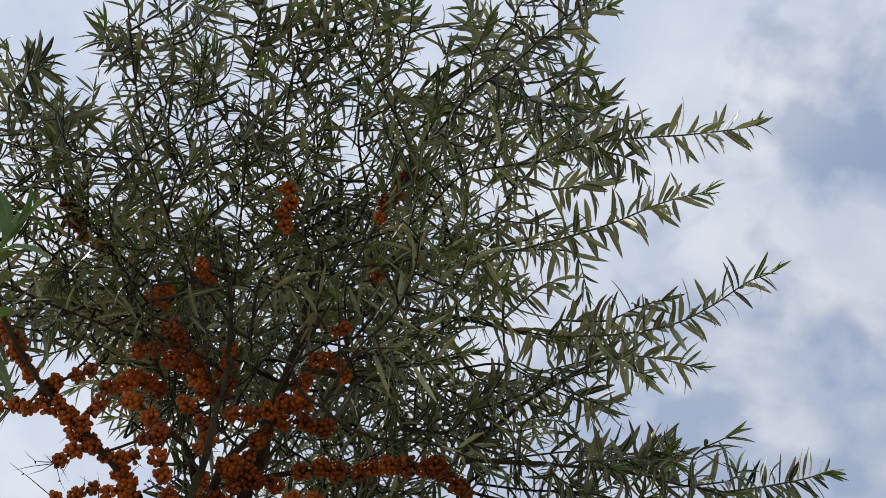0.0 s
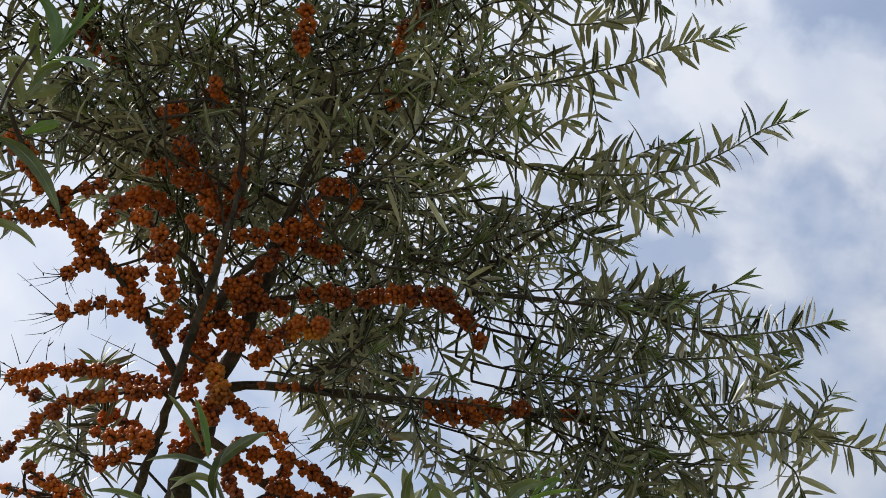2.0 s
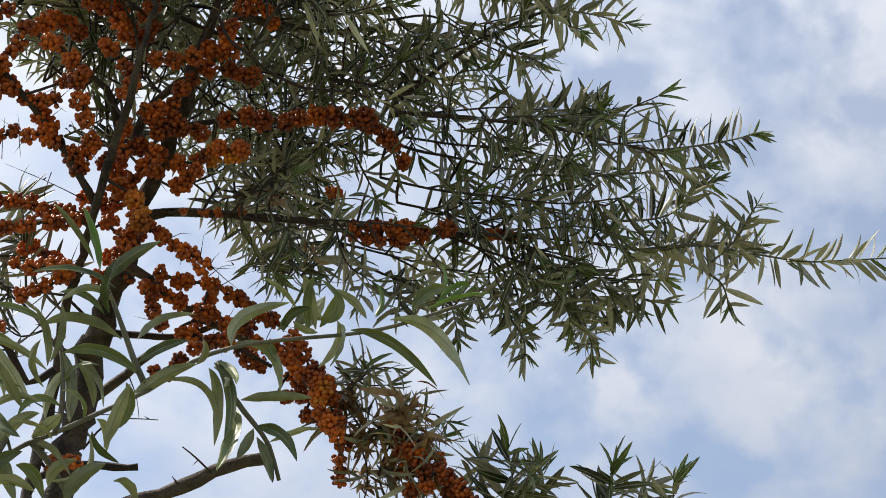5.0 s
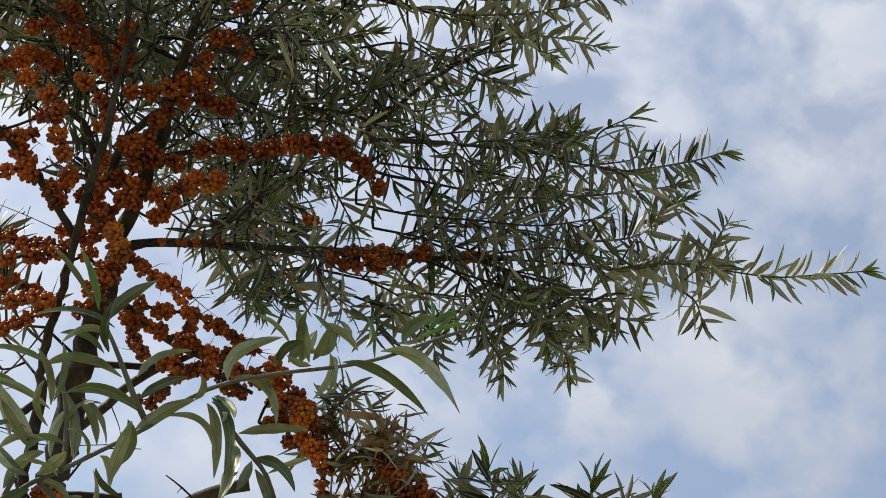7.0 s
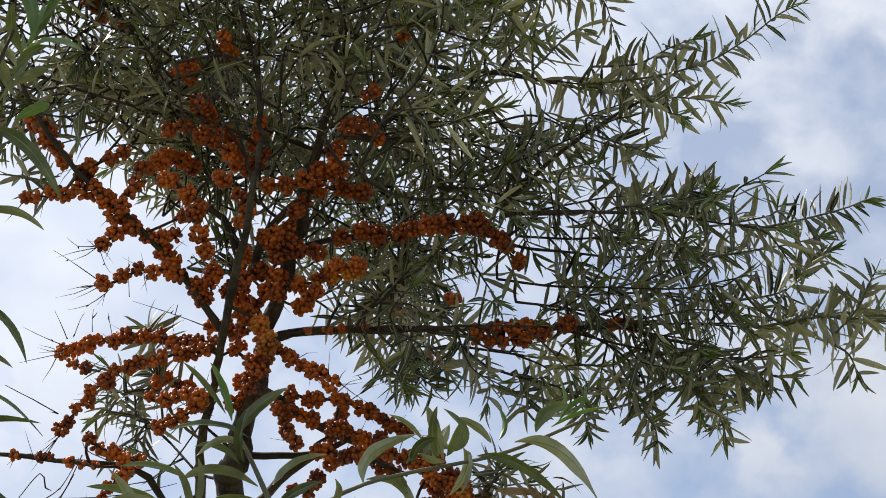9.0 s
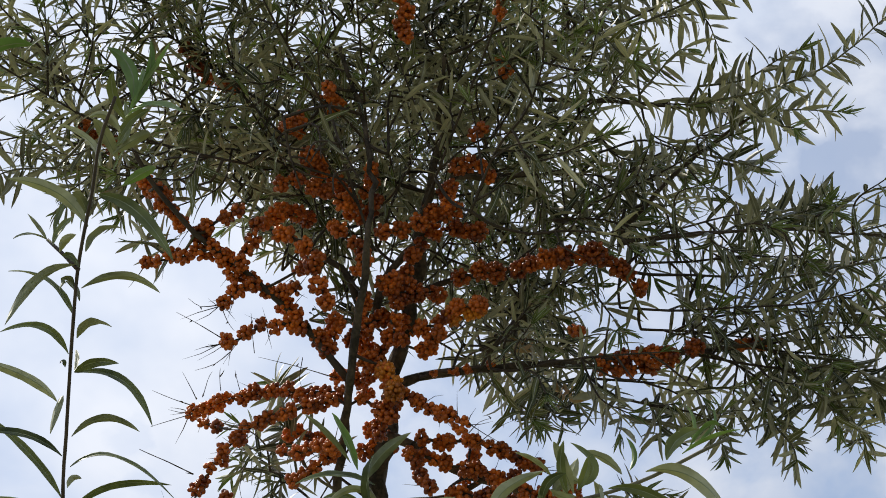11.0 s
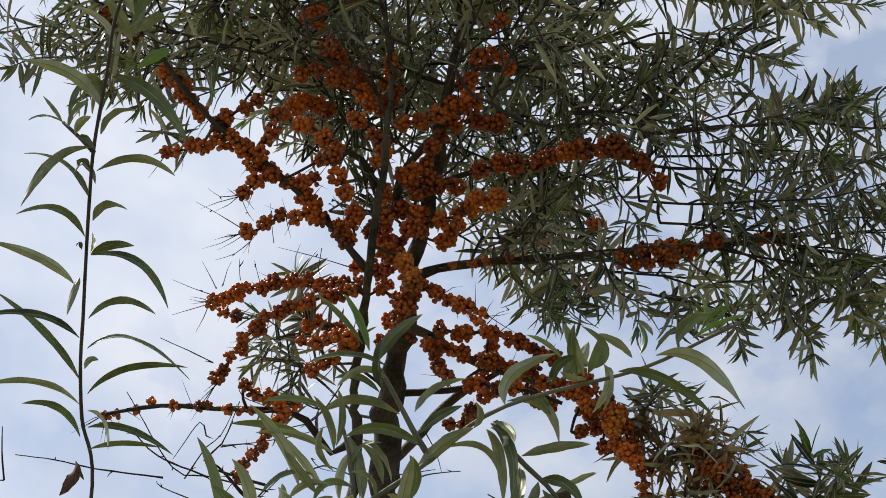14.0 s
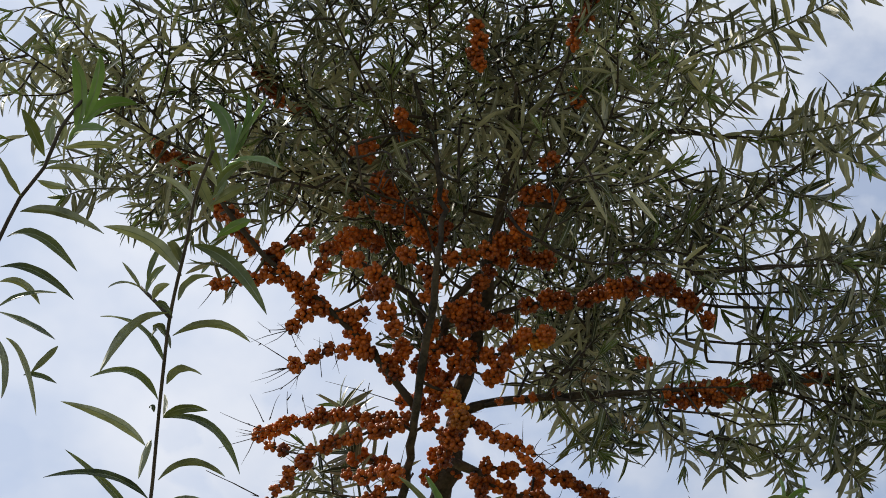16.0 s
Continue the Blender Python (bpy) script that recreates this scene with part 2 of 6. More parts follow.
def leaf_shape(width, curl, fold, sway, skew=0.0):
    """A narrow leaf of length 1 along y, its upper side to z: two skins a little apart, a pale midrib in a fold, arching towards the tip."""
    at = np.array([0.0, 0.12, 0.34, 0.64, 0.90, 1.0])
    wide = np.array([0.18, 0.70, 1.0, 0.90, 0.40, 0.03]) * width / 2
    verts, faces, mats = [], [], []
    for layer, gap in ((0, 0.0045), (1, -0.0045)):
        b = len(verts)
        for s, w in zip(at, wide):
            bend = curl * s
            y, z = (math.sin(bend) / curl, -(1 - math.cos(bend)) / curl) if abs(curl) > 1e-3 else (s, 0.0)
            x = sway * s * s
            up = np.array([0, math.sin(bend), math.cos(bend)])
            for k in (-1, -0.13, 0.13, 1):
                lift = fold * w * abs(k) * (1 + skew * k) + (gap if abs(k) < 1 else gap * 0.35)
                verts.append(np.array([x + k * w, y, z]) + up * lift)
        for i in range(len(at) - 1):
            for k in (0, 1, 2):
                q = (b + 4 * i + k, b + 4 * i + k + 1, b + 4 * i + k + 5, b + 4 * i + k + 4)
                faces.append(q if layer == 0 else q[::-1])
                mats.append(3 if k == 1 else layer)
    return np.array(verts), faces, mats


NARROW = [leaf_shape(w, c, f, s, k) for w, c, f, s, k in (
    (0.124, 0.35, 0.30, 0.06, 0.1), (0.112, 0.60, 0.26, -0.10, -0.2), (0.130, 0.20, 0.34, 0.12, 0.2),
    (0.104, 0.95, 0.24, 0.05, 0.0), (0.118, -0.35, 0.34, -0.08, 0.3), (0.110, 0.65, 0.45, 0.14, -0.1))]
SHORT = [leaf_shape(w, c, f, s, k) for w, c, f, s, k in (
    (0.168, 0.35, 0.30, 0.07, 0.1), (0.150, 0.65, 0.26, -0.12, -0.2), (0.174, 0.15, 0.34, 0.12, 0.2),
    (0.146, 0.85, 0.24, 0.06, 0.0), (0.160, -0.30, 0.34, -0.10, 0.3))]


def meshes_of(shapes, name, materials):
    made = []
    for v, f, m in shapes:
        one = Mesh()
        one.add(v, f, m)
        made.append(one.data(name, materials))
    return made


SHORT_MESH = meshes_of(SHORT, "leaf", (LEAF_TOP, LEAF_UNDER, TIP_LEAF, LEAF_RIB))
TIP_MESH = meshes_of(NARROW, "leaf", (TIP_LEAF, TIP_LEAF, TIP_LEAF, LEAF_RIB))


def leaf_turn(way, upper):
    """The turn that lays a leaf's y along way and its upper side towards upper."""
    y = unit(way)
    z = unit(upper - y * (upper @ y))
    return np.column_stack([np.cross(y, z), y, z])


def lay_leaves(line, length, spacing, spread, droop=0.0, bare=0.0, two_ranked=0.0, loose=0.28):
    """Leaves along a shoot: rows of place, turn, size. They stand in a spiral, wide of the stem low down and close to it at the tip."""
    t = tangents(line)
    gone = np.r_[0, np.cumsum(np.linalg.norm(np.diff(line, axis=0), axis=1))]
    total, rows = gone[-1], []
    s, turn = bare * total, rng.normal(0, 0.5)
    while s < total:
        i = min(int(np.searchsorted(gone, s)), len(line) - 1)
        q = s / total
        tan = t[i]
        a = unit(np.cross(tan, (0.05, 0.90, 0.42)))
        b = np.cross(a, tan)
        turn += (math.pi if rng.random() < two_ranked else 2.4) + rng.normal(0, 0.25)
        out = math.cos(turn) * a + math.sin(turn) * b
        angle = radians(spread) * (1 - 0.45 * q**4) + rng.normal(0, 0.16)
        way = unit(tan * math.cos(angle) + out * math.sin(angle) + np.array([0, 0, -droop]) + rng.normal(0, 0.07, 3))
        size = length * (0.72 + 0.38 * math.sin(math.pi * min(1, 0.2 + 0.75 * q))) * rng.uniform(0.78, 1.12)
        if q > 0.93:
            size *= 0.75
        upper = 0.6 * tan + 0.75 * np.array([0, 0, 1.0]) + rng.normal(0, loose, 3)
        rows.append((line[i], leaf_turn(way, upper), size, q > 0.90))
        s += spacing * rng.uniform(0.7, 1.3)
    for k in range(4):  # the tuft at the tip
        way = unit(t[-1] + rng.normal(0, 0.30, 3))
        rows.append((line[-1], leaf_turn(way, rng.normal(0, 1, 3)), length * rng.uniform(0.45, 0.85), True))
    return rows


def clear_of_fruit(rows):
    """Leaves out those that would hang close before the fruit on the crown's open side, where the fruiting wood is bare."""
    if not fruit_line or not rows:
        return rows
    fruit = np.array(fruit_line)
    middle = np.array([place + turn[:, 1] * size * 0.5 for place, turn, size, young in rows])
    margin = np.array([0.014 + 0.25 * size for place, turn, size, young in rows])
    away = middle[:, None, :] - fruit[None, :, :]
    along = away @ OPEN_SIDE
    beside = np.linalg.norm(away - along[..., None] * OPEN_SIDE, axis=2)
    hidden = np.any((along > -0.01) & (along < 0.34) & (beside < margin[:, None]), axis=1)
    return [row for row, gone in zip(rows, hidden) if not gone]


def join_leaves(mesh, rows, shapes):
    for place, turn, size, young in clear_of_fruit(rows):
        v, f, m = shapes[rng.integers(len(shapes))]
        mesh.add(place + size * v @ turn.T, f, [3 if k == 3 else 2 for k in m] if young else m)


def single_leaves(rows, data, young_data, parent):
    inverse = Matrix.Translation(-parent.location) if parent.type == "EMPTY" else None
    for place, turn, size, young in rows:
        ob = new("leaf", (young_data if young else data)[rng.integers(5)])
        m = Matrix([[*turn[0], place[0]], [*turn[1], place[1]], [*turn[2], place[2]], [0, 0, 0, 1]])
        ob.parent = parent
        if inverse:
            ob.matrix_parent_inverse = inverse
        ob.matrix_basis = m @ Matrix.Diagonal((size, size, size, 1))


# ---- ground ----
def make_ground():
    m = Mesh()
    rings = [0.0, 1.0, 2.0, 3.5, 6, 10, 18, 35, 80, 200, 600, 2500]
    n = 48
    verts, faces = [(0, 0, 0)], []
    for r in rings[1:]:
        for k in range(n):
            a = 2 * math.pi * k / n
            x, y = r * math.cos(a), r * math.sin(a)
            verts.append((x, y, 0.05 * noise.noise((x * 0.4, y * 0.4, 0)) if r < 60 else 0.0))
    for k in range(n):
        faces.append((0, 1 + k, 1 + (k + 1) % n))
    for i in range(len(rings) - 2):
        for k in range(n):
            j = (k + 1) % n
            faces.append((1 + i * n + k, 1 + (i + 1) * n + k, 1 + (i + 1) * n + j, 1 + i * n + j))
    m.add(verts, faces)
    ob = new("ground", m.data("ground", (GRASS,)))
    tagged(ob, "grassy meadow ground under the shrub", "ground", kind="structure")


make_ground()

# ---- the sea buckthorn ----
tree = thing("sea_buckthorn_tree", (-0.121, 1.878, 0.0), "sea buckthorn laden with orange berries, narrow silvery green leaves", "tree")
wood = []  # lines of the limbs and boughs, from which finer wood springs
single_leaf_count, single_berry_count = 0, 0
fruit_line = []  # where fruit hangs free on the open side of the crown
OPEN_SIDE = np.array((0.04, -0.82, -0.57))


def limb(name, points, r0, r1, r_mid=0.0):
    """A piece of trunk, limb or bare twig, tapering, with knots and a rough skin."""
    line = smooth_path(points, 0.016 if r0 > 0.004 else 0.01)
    k = np.linspace(0, 1, len(line))
    if r_mid:  # the trunk's taper from the ground to where the crown begins
        start = np.argmin(np.linalg.norm(line - np.array(points[3]), axis=1)) / (len(line) - 1)
        radii = np.where(k < start, r0 + (r_mid - r0) * k / start, r_mid + (r1 - r_mid) * (k - start) / (1 - start))
    else:
        radii = r0 + (r1 - r0) * k
    radii = radii * (1 + 0.09 * np.sin(k * 61 + r0 * 900) + 0.06 * rng.normal(size=len(k)))
    line = line + rng.normal(0, r0 * 0.10, line.shape)
    m = Mesh()
    m.tube(line, radii, 12 if r0 > 0.006 else 7, 0.035)
    for s in range(int(len(line) * 0.22)):  # spurs and buds
        i = rng.integers(len(line) // 6 if r_mid else 0, len(line))
        m.spike(line[i], unit(rng.normal(0, 1, 3)), radii[i] + rng.uniform(0.003, 0.010), max(0.0010, radii[i] * 0.3))
    if r0 > 0.002:
        wood.append(line[line[:, 2] > 2.0][::2])
    return part(name, m, (BARK if r0 > 0.005 else TWIG,), tree)


def spring(stem, start, way, radius, reach=0.20):
    """Joins a bough or shoot to the nearest older wood with a bare, slightly bent piece."""
    if not wood:
        return
    near = np.vstack(wood)
    foot = near[np.argmin(np.linalg.norm(near - start, axis=1) + 0.35 * np.maximum(0, (near - start) @ way))]
    gap = np.linalg.norm(start - foot)
    if 0.006 < gap < reach:
        bend = 0.5 * (foot + start) - 0.06 * gap * way + np.array([0, 0, -0.04 * gap])
        join = smooth_path([foot, bend, start], 0.010)
        stem.tube(join, np.linspace(1.25 * radius, radius, len(join)), 6, 0.05)


def ball(radius, tall, n=9, rings=6):
    v, f = [(0, 0, -radius * tall)], []
    for i in range(1, rings):
        a = math.pi * i / rings
        for k in range(n):
            b = 2 * math.pi * k / n
            v.append((radius * math.sin(a) * math.cos(b), radius * math.sin(a) * math.sin(b), -radius * tall * math.cos(a)))
    v.append((0, 0, radius * tall))
    for k in range(n):
        j = (k + 1) % n
        f.append((0, 1 + j, 1 + k))
        for i in range(rings - 2):
            f.append((1 + i * n + k, 1 + i * n + j, 1 + (i + 1) * n + j, 1 + (i + 1) * n + k))
        f.append((1 + (rings - 2) * n + k, 1 + (rings - 2) * n + j, len(v) - 1))
    return np.array(v), f


def berry_shape():
    v, f = ball(1.0, 1.12, 8, 5)
    mats = [0] * len(f)
    tv, tf = ball(0.17, 0.8, 4, 2)
    return np.vstack([v, tv + (0, 0, 1.10)]), f + [tuple(i + len(v) for i in q) for q in tf], mats + [1] * len(tf)


BERRY_SHAPE = berry_shape()
BERRY_MESH = meshes_of([BERRY_SHAPE], "berry", (BERRY, CALYX))[0]


def fruiting_twig(points, spread, thorns, single=False, skin=BERRY):
    """A twig set with tight lumps of berries, with a few bare thorns."""
    global single_berry_count
    line = smooth_path(points, 0.004)
    line = line + rng.normal(0, 0.0006, line.shape)
    t = tangents(line)
    fruit_line.extend(p for p in line[::3] if -0.36 < p[0] < 0.08 and p[2] < 2.80 or 0.19 < p[0] < 0.30 and 2.53 < p[2] < 2.56 or 0.08 < p[0] < 0.25 and 2.62 < p[2] < 2.67)
    stem = Mesh()
    stem.tube(line, np.linspace(0.0021, 0.0011, len(line)), 6, 0.06)
    spring(stem, line[0], t[0], 0.0016, 0.05)
    for k in range(3 * thorns + 1):
        i = rng.integers(len(line) // 3, len(line))
        way = unit(t[i] * 0.5 + rng.normal(0, 0.7, 3))
        stem.spike(line[i], way, rng.uniform(0.012, 0.038), 0.0006)
    for k in range(min(thorns, 3)):
        stem.spike(line[-1], unit(t[-1] + rng.normal(0, 0.45, 3)), rng.uniform(0.02, 0.048), 0.0007)
    twig = part("fruiting_twig", stem, (TWIG,), tree)
    gone = np.r_[0, np.cumsum(np.linalg.norm(np.diff(line, axis=0), axis=1))]
    bunches = []
    s = 0.004
    while s < gone[-1] + 0.004:
        i = min(int(np.searchsorted(gone, s)), len(line) - 1)
        reach = 0.0100 * spread * rng.uniform(0.72, 1.12)
        core = line[i] + rng.normal(0, 0.0020, 3)
        placed, loose = [], []
        for _ in range(int(180 * reach / 0.0100)):
            r = rng.uniform(0.0026, 0.0035)
            d = unit(rng.normal(0, 1, 3))
            d = unit(d - 0.35 * t[i] * (d @ t[i]))
            c = core + d * reach * rng.uniform(0.42, 1.0) ** 0.6
            if all(np.linalg.norm(c - q) > (r + p) * 0.74 for q, p in placed):
                placed.append((c, r))
        for c, r in placed:
            way = unit(unit(c - core) + rng.normal(0, 0.35, 3))
            turn = leaf_turn(rng.normal(0, 1, 3), way)
            turn = np.column_stack([turn[:, 0], np.cross(way, turn[:, 0]), way])
            loose.append((c, turn, r))
        bunches.append(loose)
        s += 1.80 * reach * rng.uniform(0.85, 1.30) * (1.0 if spread > 0.6 else rng.uniform(1.2, 2.6))
    for loose in bunches:
        if single and single_berry_count + len(loose) <= 300:
            single_berry_count += len(loose)
            for c, turn, r in loose:
                ob = new("berry", BERRY_MESH)
                ob.parent = twig
                ob.matrix_basis = Matrix([[*turn[0], c[0]], [*turn[1], c[1]], [*turn[2], c[2]], [0, 0, 0, 1]]) @ Matrix.Diagonal((r, r, r, 1))
        else:
            fruit = Mesh()
            for c, turn, r in loose:
                fruit.add(c + r * BERRY_SHAPE[0] @ turn.T, BERRY_SHAPE[1], BERRY_SHAPE[2])
            part("fruit", fruit, (skin, CALYX), twig, kind="stuff")


def leafy_shoot(points, leaf_cm):
    """One clear shoot with its leaves, each a piece of its own while there is room for it."""
    global single_leaf_count
    line = smooth_path(points, 0.006)
    stem = Mesh()
    stem.tube(line, np.linspace(0.0016, 0.0008, len(line)), 6, 0.04)
    spring(stem, line[0], tangents(line)[0], 0.0015, 0.14)
    shoot = part("leafy_shoot", stem, (GREEN_STEM,), tree)
    rows = lay_leaves(line, 0.88 * leaf_cm / 100, 0.0036, 70, two_ranked=0.62, loose=0.8)
    if single_leaf_count + len(rows) <= 300:
        single_leaf_count += len(rows)
        single_leaves(rows, SHORT_MESH, TIP_MESH, shoot)
    else:
        leaves = Mesh()
        join_leaves(leaves, rows, SHORT)
        if leaves.f:
            part("foliage", leaves, (LEAF_TOP, LEAF_UNDER, TIP_LEAF, LEAF_RIB), shoot, kind="stuff")


def withered_tuft(points, count, radius):
    """A dead knot of curled tan leaves hanging in the twigs."""
    m = Mesh()
    for k in range(count):
        way = unit(rng.normal(0, 1, 3) + np.array([0, 0, -0.55]))
        v, f, mats = NARROW[rng.integers(len(NARROW))]
        turn = leaf_turn(way, rng.normal(0, 1, 3))
        core = k < 0.62 * count
        size = radius * (rng.uniform(0.5, 0.9) if core else rng.uniform(0.8, 1.6))
        place = np.array(points[0]) + rng.normal(0, radius * (0.22 if core else 0.45), 3)
        wide = np.array([2.6, 1, 1]) if core else np.array([rng.uniform(0.6, 1.5), 1, 1])
        bend = np.array([0, 0, -1]) * (rng.uniform(0.2, 0.9) * v[:, 1:2] ** 2)
        m.add(place + size * (v * wide + bend) @ turn.T, f, 1 if k % 9 == 8 or not core and k % 2 else 0)
    part("withered_tuft", m, (DRY_LEAF, LEAF_UNDER), tree, "knot of withered tan leaves", "stuff")


def leafy_bough(points, count, shoot_cm, leaf_cm):
    """A bough from which side shoots grow outward and upward, thick with leaves."""
    line = smooth_path(points, 0.012)
    t = tangents(line)
    stem, leaves = Mesh(), Mesh()
    stem.tube(line, np.linspace(0.0017, 0.0009, len(line)), 7, 0.05)
    spring(stem, line[0], t[0], 0.0017)
    wood.append(line[::2])
    leaf = 0.90 * leaf_cm / 100
    rows = lay_leaves(line, leaf, 0.0085, 60, droop=0.35, bare=0.45)
    for k in range(count):
        q = (k + rng.uniform(0, 1)) / count
        i = int((0.08 + 0.9 * q) * (len(line) - 1))
        out = unit(np.cross(t[i], rng.normal(0, 1, 3)))
        way = unit(0.45 * t[i] + 0.9 * out + np.array([0, 0, 0.10]))
        length = shoot_cm / 100 * rng.uniform(0.55, 1.2) * (1 - 0.35 * q)
        bend = rng.normal(0, 0.12, 3) * length
        side = smooth_path([line[i], line[i] + way * length * 0.5 + bend, line[i] + unit(way + 0.25 * t[i]) * length], 0.008)
        stem.tube(side, np.linspace(0.0016, 0.0007, len(side)), 5, 0.04)
        rows += lay_leaves(side, leaf, 0.0075, 58, droop=rng.uniform(0.05, 0.75), bare=0.05, two_ranked=0.25)
    join_leaves(leaves, rows, NARROW)
    bough = part("leafy_bough", stem, (TWIG,), tree)
    if leaves.f:
        part("foliage", leaves, (LEAF_TOP, LEAF_UNDER, TIP_LEAF, LEAF_RIB), bough, kind="stuff")


limb('trunk', [(-0.121, 1.878, -0.050), (-0.112, 1.908, 0.800), (-0.100, 1.858, 1.880), (-0.091, 1.858, 2.330), (-0.083, 1.828, 2.405), (-0.066, 1.795, 2.477), (-0.053, 1.759, 2.549), (-0.039, 1.737, 2.590), (-0.030, 1.713, 2.631), (-0.017, 1.667, 2.704), (0.003, 1.618, 2.775), (0.016, 1.554, 2.859)], 0.03, .0022, 0.0165)
limb('stem', [(-0.141, 1.908, -0.050), (-0.165, 1.908, 0.800), (-0.146, 1.829, 1.869), (-0.122, 1.829, 2.319), (-0.123, 1.793, 2.404), (-0.106, 1.719, 2.469), (-0.101, 1.672, 2.495), (-0.086, 1.619, 2.560), (-0.076, 1.579, 2.617), (-0.070, 1.565, 2.675), (-0.082, 1.553, 2.777), (-0.109, 1.544, 2.868)], 0.018, .0024, 0.0062)
limb('limb', [(-0.103, 1.694, 2.507), (-0.132, 1.674, 2.540), (-0.171, 1.649, 2.578), (-0.222, 1.620, 2.616), (-0.272, 1.593, 2.647), (-0.322, 1.550, 2.696), (-0.339, 1.525, 2.725)], .0046, .0026)
limb('limb', [(-0.050, 1.756, 2.532), (-0.024, 1.752, 2.542), (0.015, 1.750, 2.545), (0.069, 1.746, 2.549), (0.155, 1.740, 2.551), (0.279, 1.724, 2.551), (0.387, 1.703, 2.551)], .0055, .0022)
limb('limb', [(-0.030, 1.739, 2.646), (0.023, 1.729, 2.662), (0.070, 1.726, 2.665), (0.118, 1.718, 2.674), (0.185, 1.708, 2.680), (0.238, 1.721, 2.649)], .0042, .0022)
limb('limb', [(-0.063, 1.764, 2.473), (-0.034, 1.769, 2.464), (0.015, 1.783, 2.435), (0.067, 1.789, 2.419), (0.126, 1.795, 2.397), (0.171, 1.805, 2.366), (0.199, 1.822, 2.317)], .0060, .0030)
limb('limb', [(-0.080, 1.842, 2.422), (-0.032, 1.842, 2.424), (0.022, 1.841, 2.428), (0.069, 1.841, 2.425), (0.123, 1.845, 2.408)], .0050, .0025)
limb('limb', [(-0.099, 1.888, 2.336), (-0.059, 1.876, 2.371), (-0.018, 1.859, 2.411), (0.015, 1.850, 2.433), (0.063, 1.839, 2.454)], .0065, .0035)
limb('limb', [(-0.122, 1.804, 2.352), (-0.148, 1.810, 2.334), (-0.177, 1.793, 2.368), (-0.213, 1.785, 2.378), (-0.264, 1.779, 2.377), (-0.340, 1.766, 2.377), (-0.402, 1.759, 2.364)], .0045, .0022)
limb('limb', [(-0.075, 1.743, 2.617), (-0.058, 1.716, 2.664), (0.003, 1.684, 2.715), (0.023, 1.654, 2.760), (0.070, 1.657, 2.753), (0.110, 1.649, 2.760)], .0060, .0030)
limb('limb', [(-0.091, 1.710, 2.613), (-0.111, 1.685, 2.653), (-0.137, 1.676, 2.663), (-0.177, 1.658, 2.687)], .0050, .0025)
limb('limb', [(-0.117, 1.899, 2.189), (-0.048, 1.890, 2.225), (0.013, 1.882, 2.248), (0.055, 1.874, 2.268), (0.084, 1.866, 2.287), (0.128, 1.859, 2.299)], .0085, .0075)
limb('limb', [(-0.129, 1.907, 2.258), (-0.087, 1.902, 2.278), (-0.042, 1.902, 2.281), (-0.015, 1.901, 2.284)], .0050, .0042)
limb('limb', [(-0.108, 1.890, 2.020), (0.040, 1.880, 2.070), (0.220, 1.860, 2.120), (0.420, 1.825, 2.165), (0.600, 1.785, 2.185)], .0090, .0030)
limb('twig', [(-0.187, 1.822, 2.306), (-0.158, 1.818, 2.322), (-0.117, 1.826, 2.310), (-0.079, 1.826, 2.312), (-0.029, 1.825, 2.318)], .0009, .0005)
limb('twig', [(-0.042, 1.807, 2.361), (-0.028, 1.817, 2.336), (-0.022, 1.825, 2.315)], .0008, .0004)
limb('twig', [(-0.272, 1.790, 2.337), (-0.236, 1.793, 2.341), (-0.187, 1.794, 2.350), (-0.145, 1.792, 2.362)], .0008, .0004)
limb('twig', [(-0.252, 1.773, 2.384), (-0.261, 1.781, 2.362), (-0.272, 1.790, 2.337)], .0007, .0003)
limb('twig', [(-0.205, 1.810, 2.306), (-0.227, 1.816, 2.285), (-0.247, 1.823, 2.258)], .0007, .0003)
limb('twig', [(-0.171, 1.805, 2.326), (-0.160, 1.810, 2.315), (-0.140, 1.813, 2.312)], .0007, .0003)
limb('twig', [(0.067, 1.861, 2.274), (0.051, 1.857, 2.286), (0.031, 1.853, 2.298)], .0016, .0008)
limb('twig', [(-0.223, 1.807, 2.295), (-0.287, 1.791, 2.314), (-0.271, 1.784, 2.337), (-0.259, 1.776, 2.361)], .0016, .0008)
limb('twig', [(-0.287, 1.796, 2.301), (-0.343, 1.778, 2.321), (-0.375, 1.761, 2.348), (-0.406, 1.752, 2.351)], .0012, .0006)
limb('twig', [(-0.336, 1.788, 2.298), (-0.410, 1.771, 2.303), (-0.453, 1.758, 2.309), (-0.495, 1.746, 2.311)], .0012, .0006)
limb('twig', [(-0.506, 1.754, 2.284), (-0.509, 1.742, 2.313), (-0.509, 1.731, 2.339)], .0012, .0006)
fruiting_twig([(-0.121, 1.682, 2.537), (-0.146, 1.668, 2.559), (-0.175, 1.651, 2.585), (-0.210, 1.634, 2.606), (-0.242, 1.617, 2.626)], 1.0, 2, True)
fruiting_twig([(-0.238, 1.620, 2.622), (-0.255, 1.616, 2.639), (-0.275, 1.609, 2.658), (-0.307, 1.595, 2.685), (-0.328, 1.580, 2.714)], 1.05, 1)
fruiting_twig([(-0.252, 1.600, 2.631), (-0.274, 1.616, 2.634), (-0.302, 1.631, 2.637), (-0.334, 1.643, 2.641)], .9, 1)
fruiting_twig([(-0.257, 1.597, 2.653), (-0.247, 1.589, 2.661), (-0.224, 1.581, 2.670)], .95, 0)
fruiting_twig([(-0.227, 1.605, 2.611), (-0.213, 1.600, 2.630), (-0.205, 1.591, 2.655)], .95, 0)
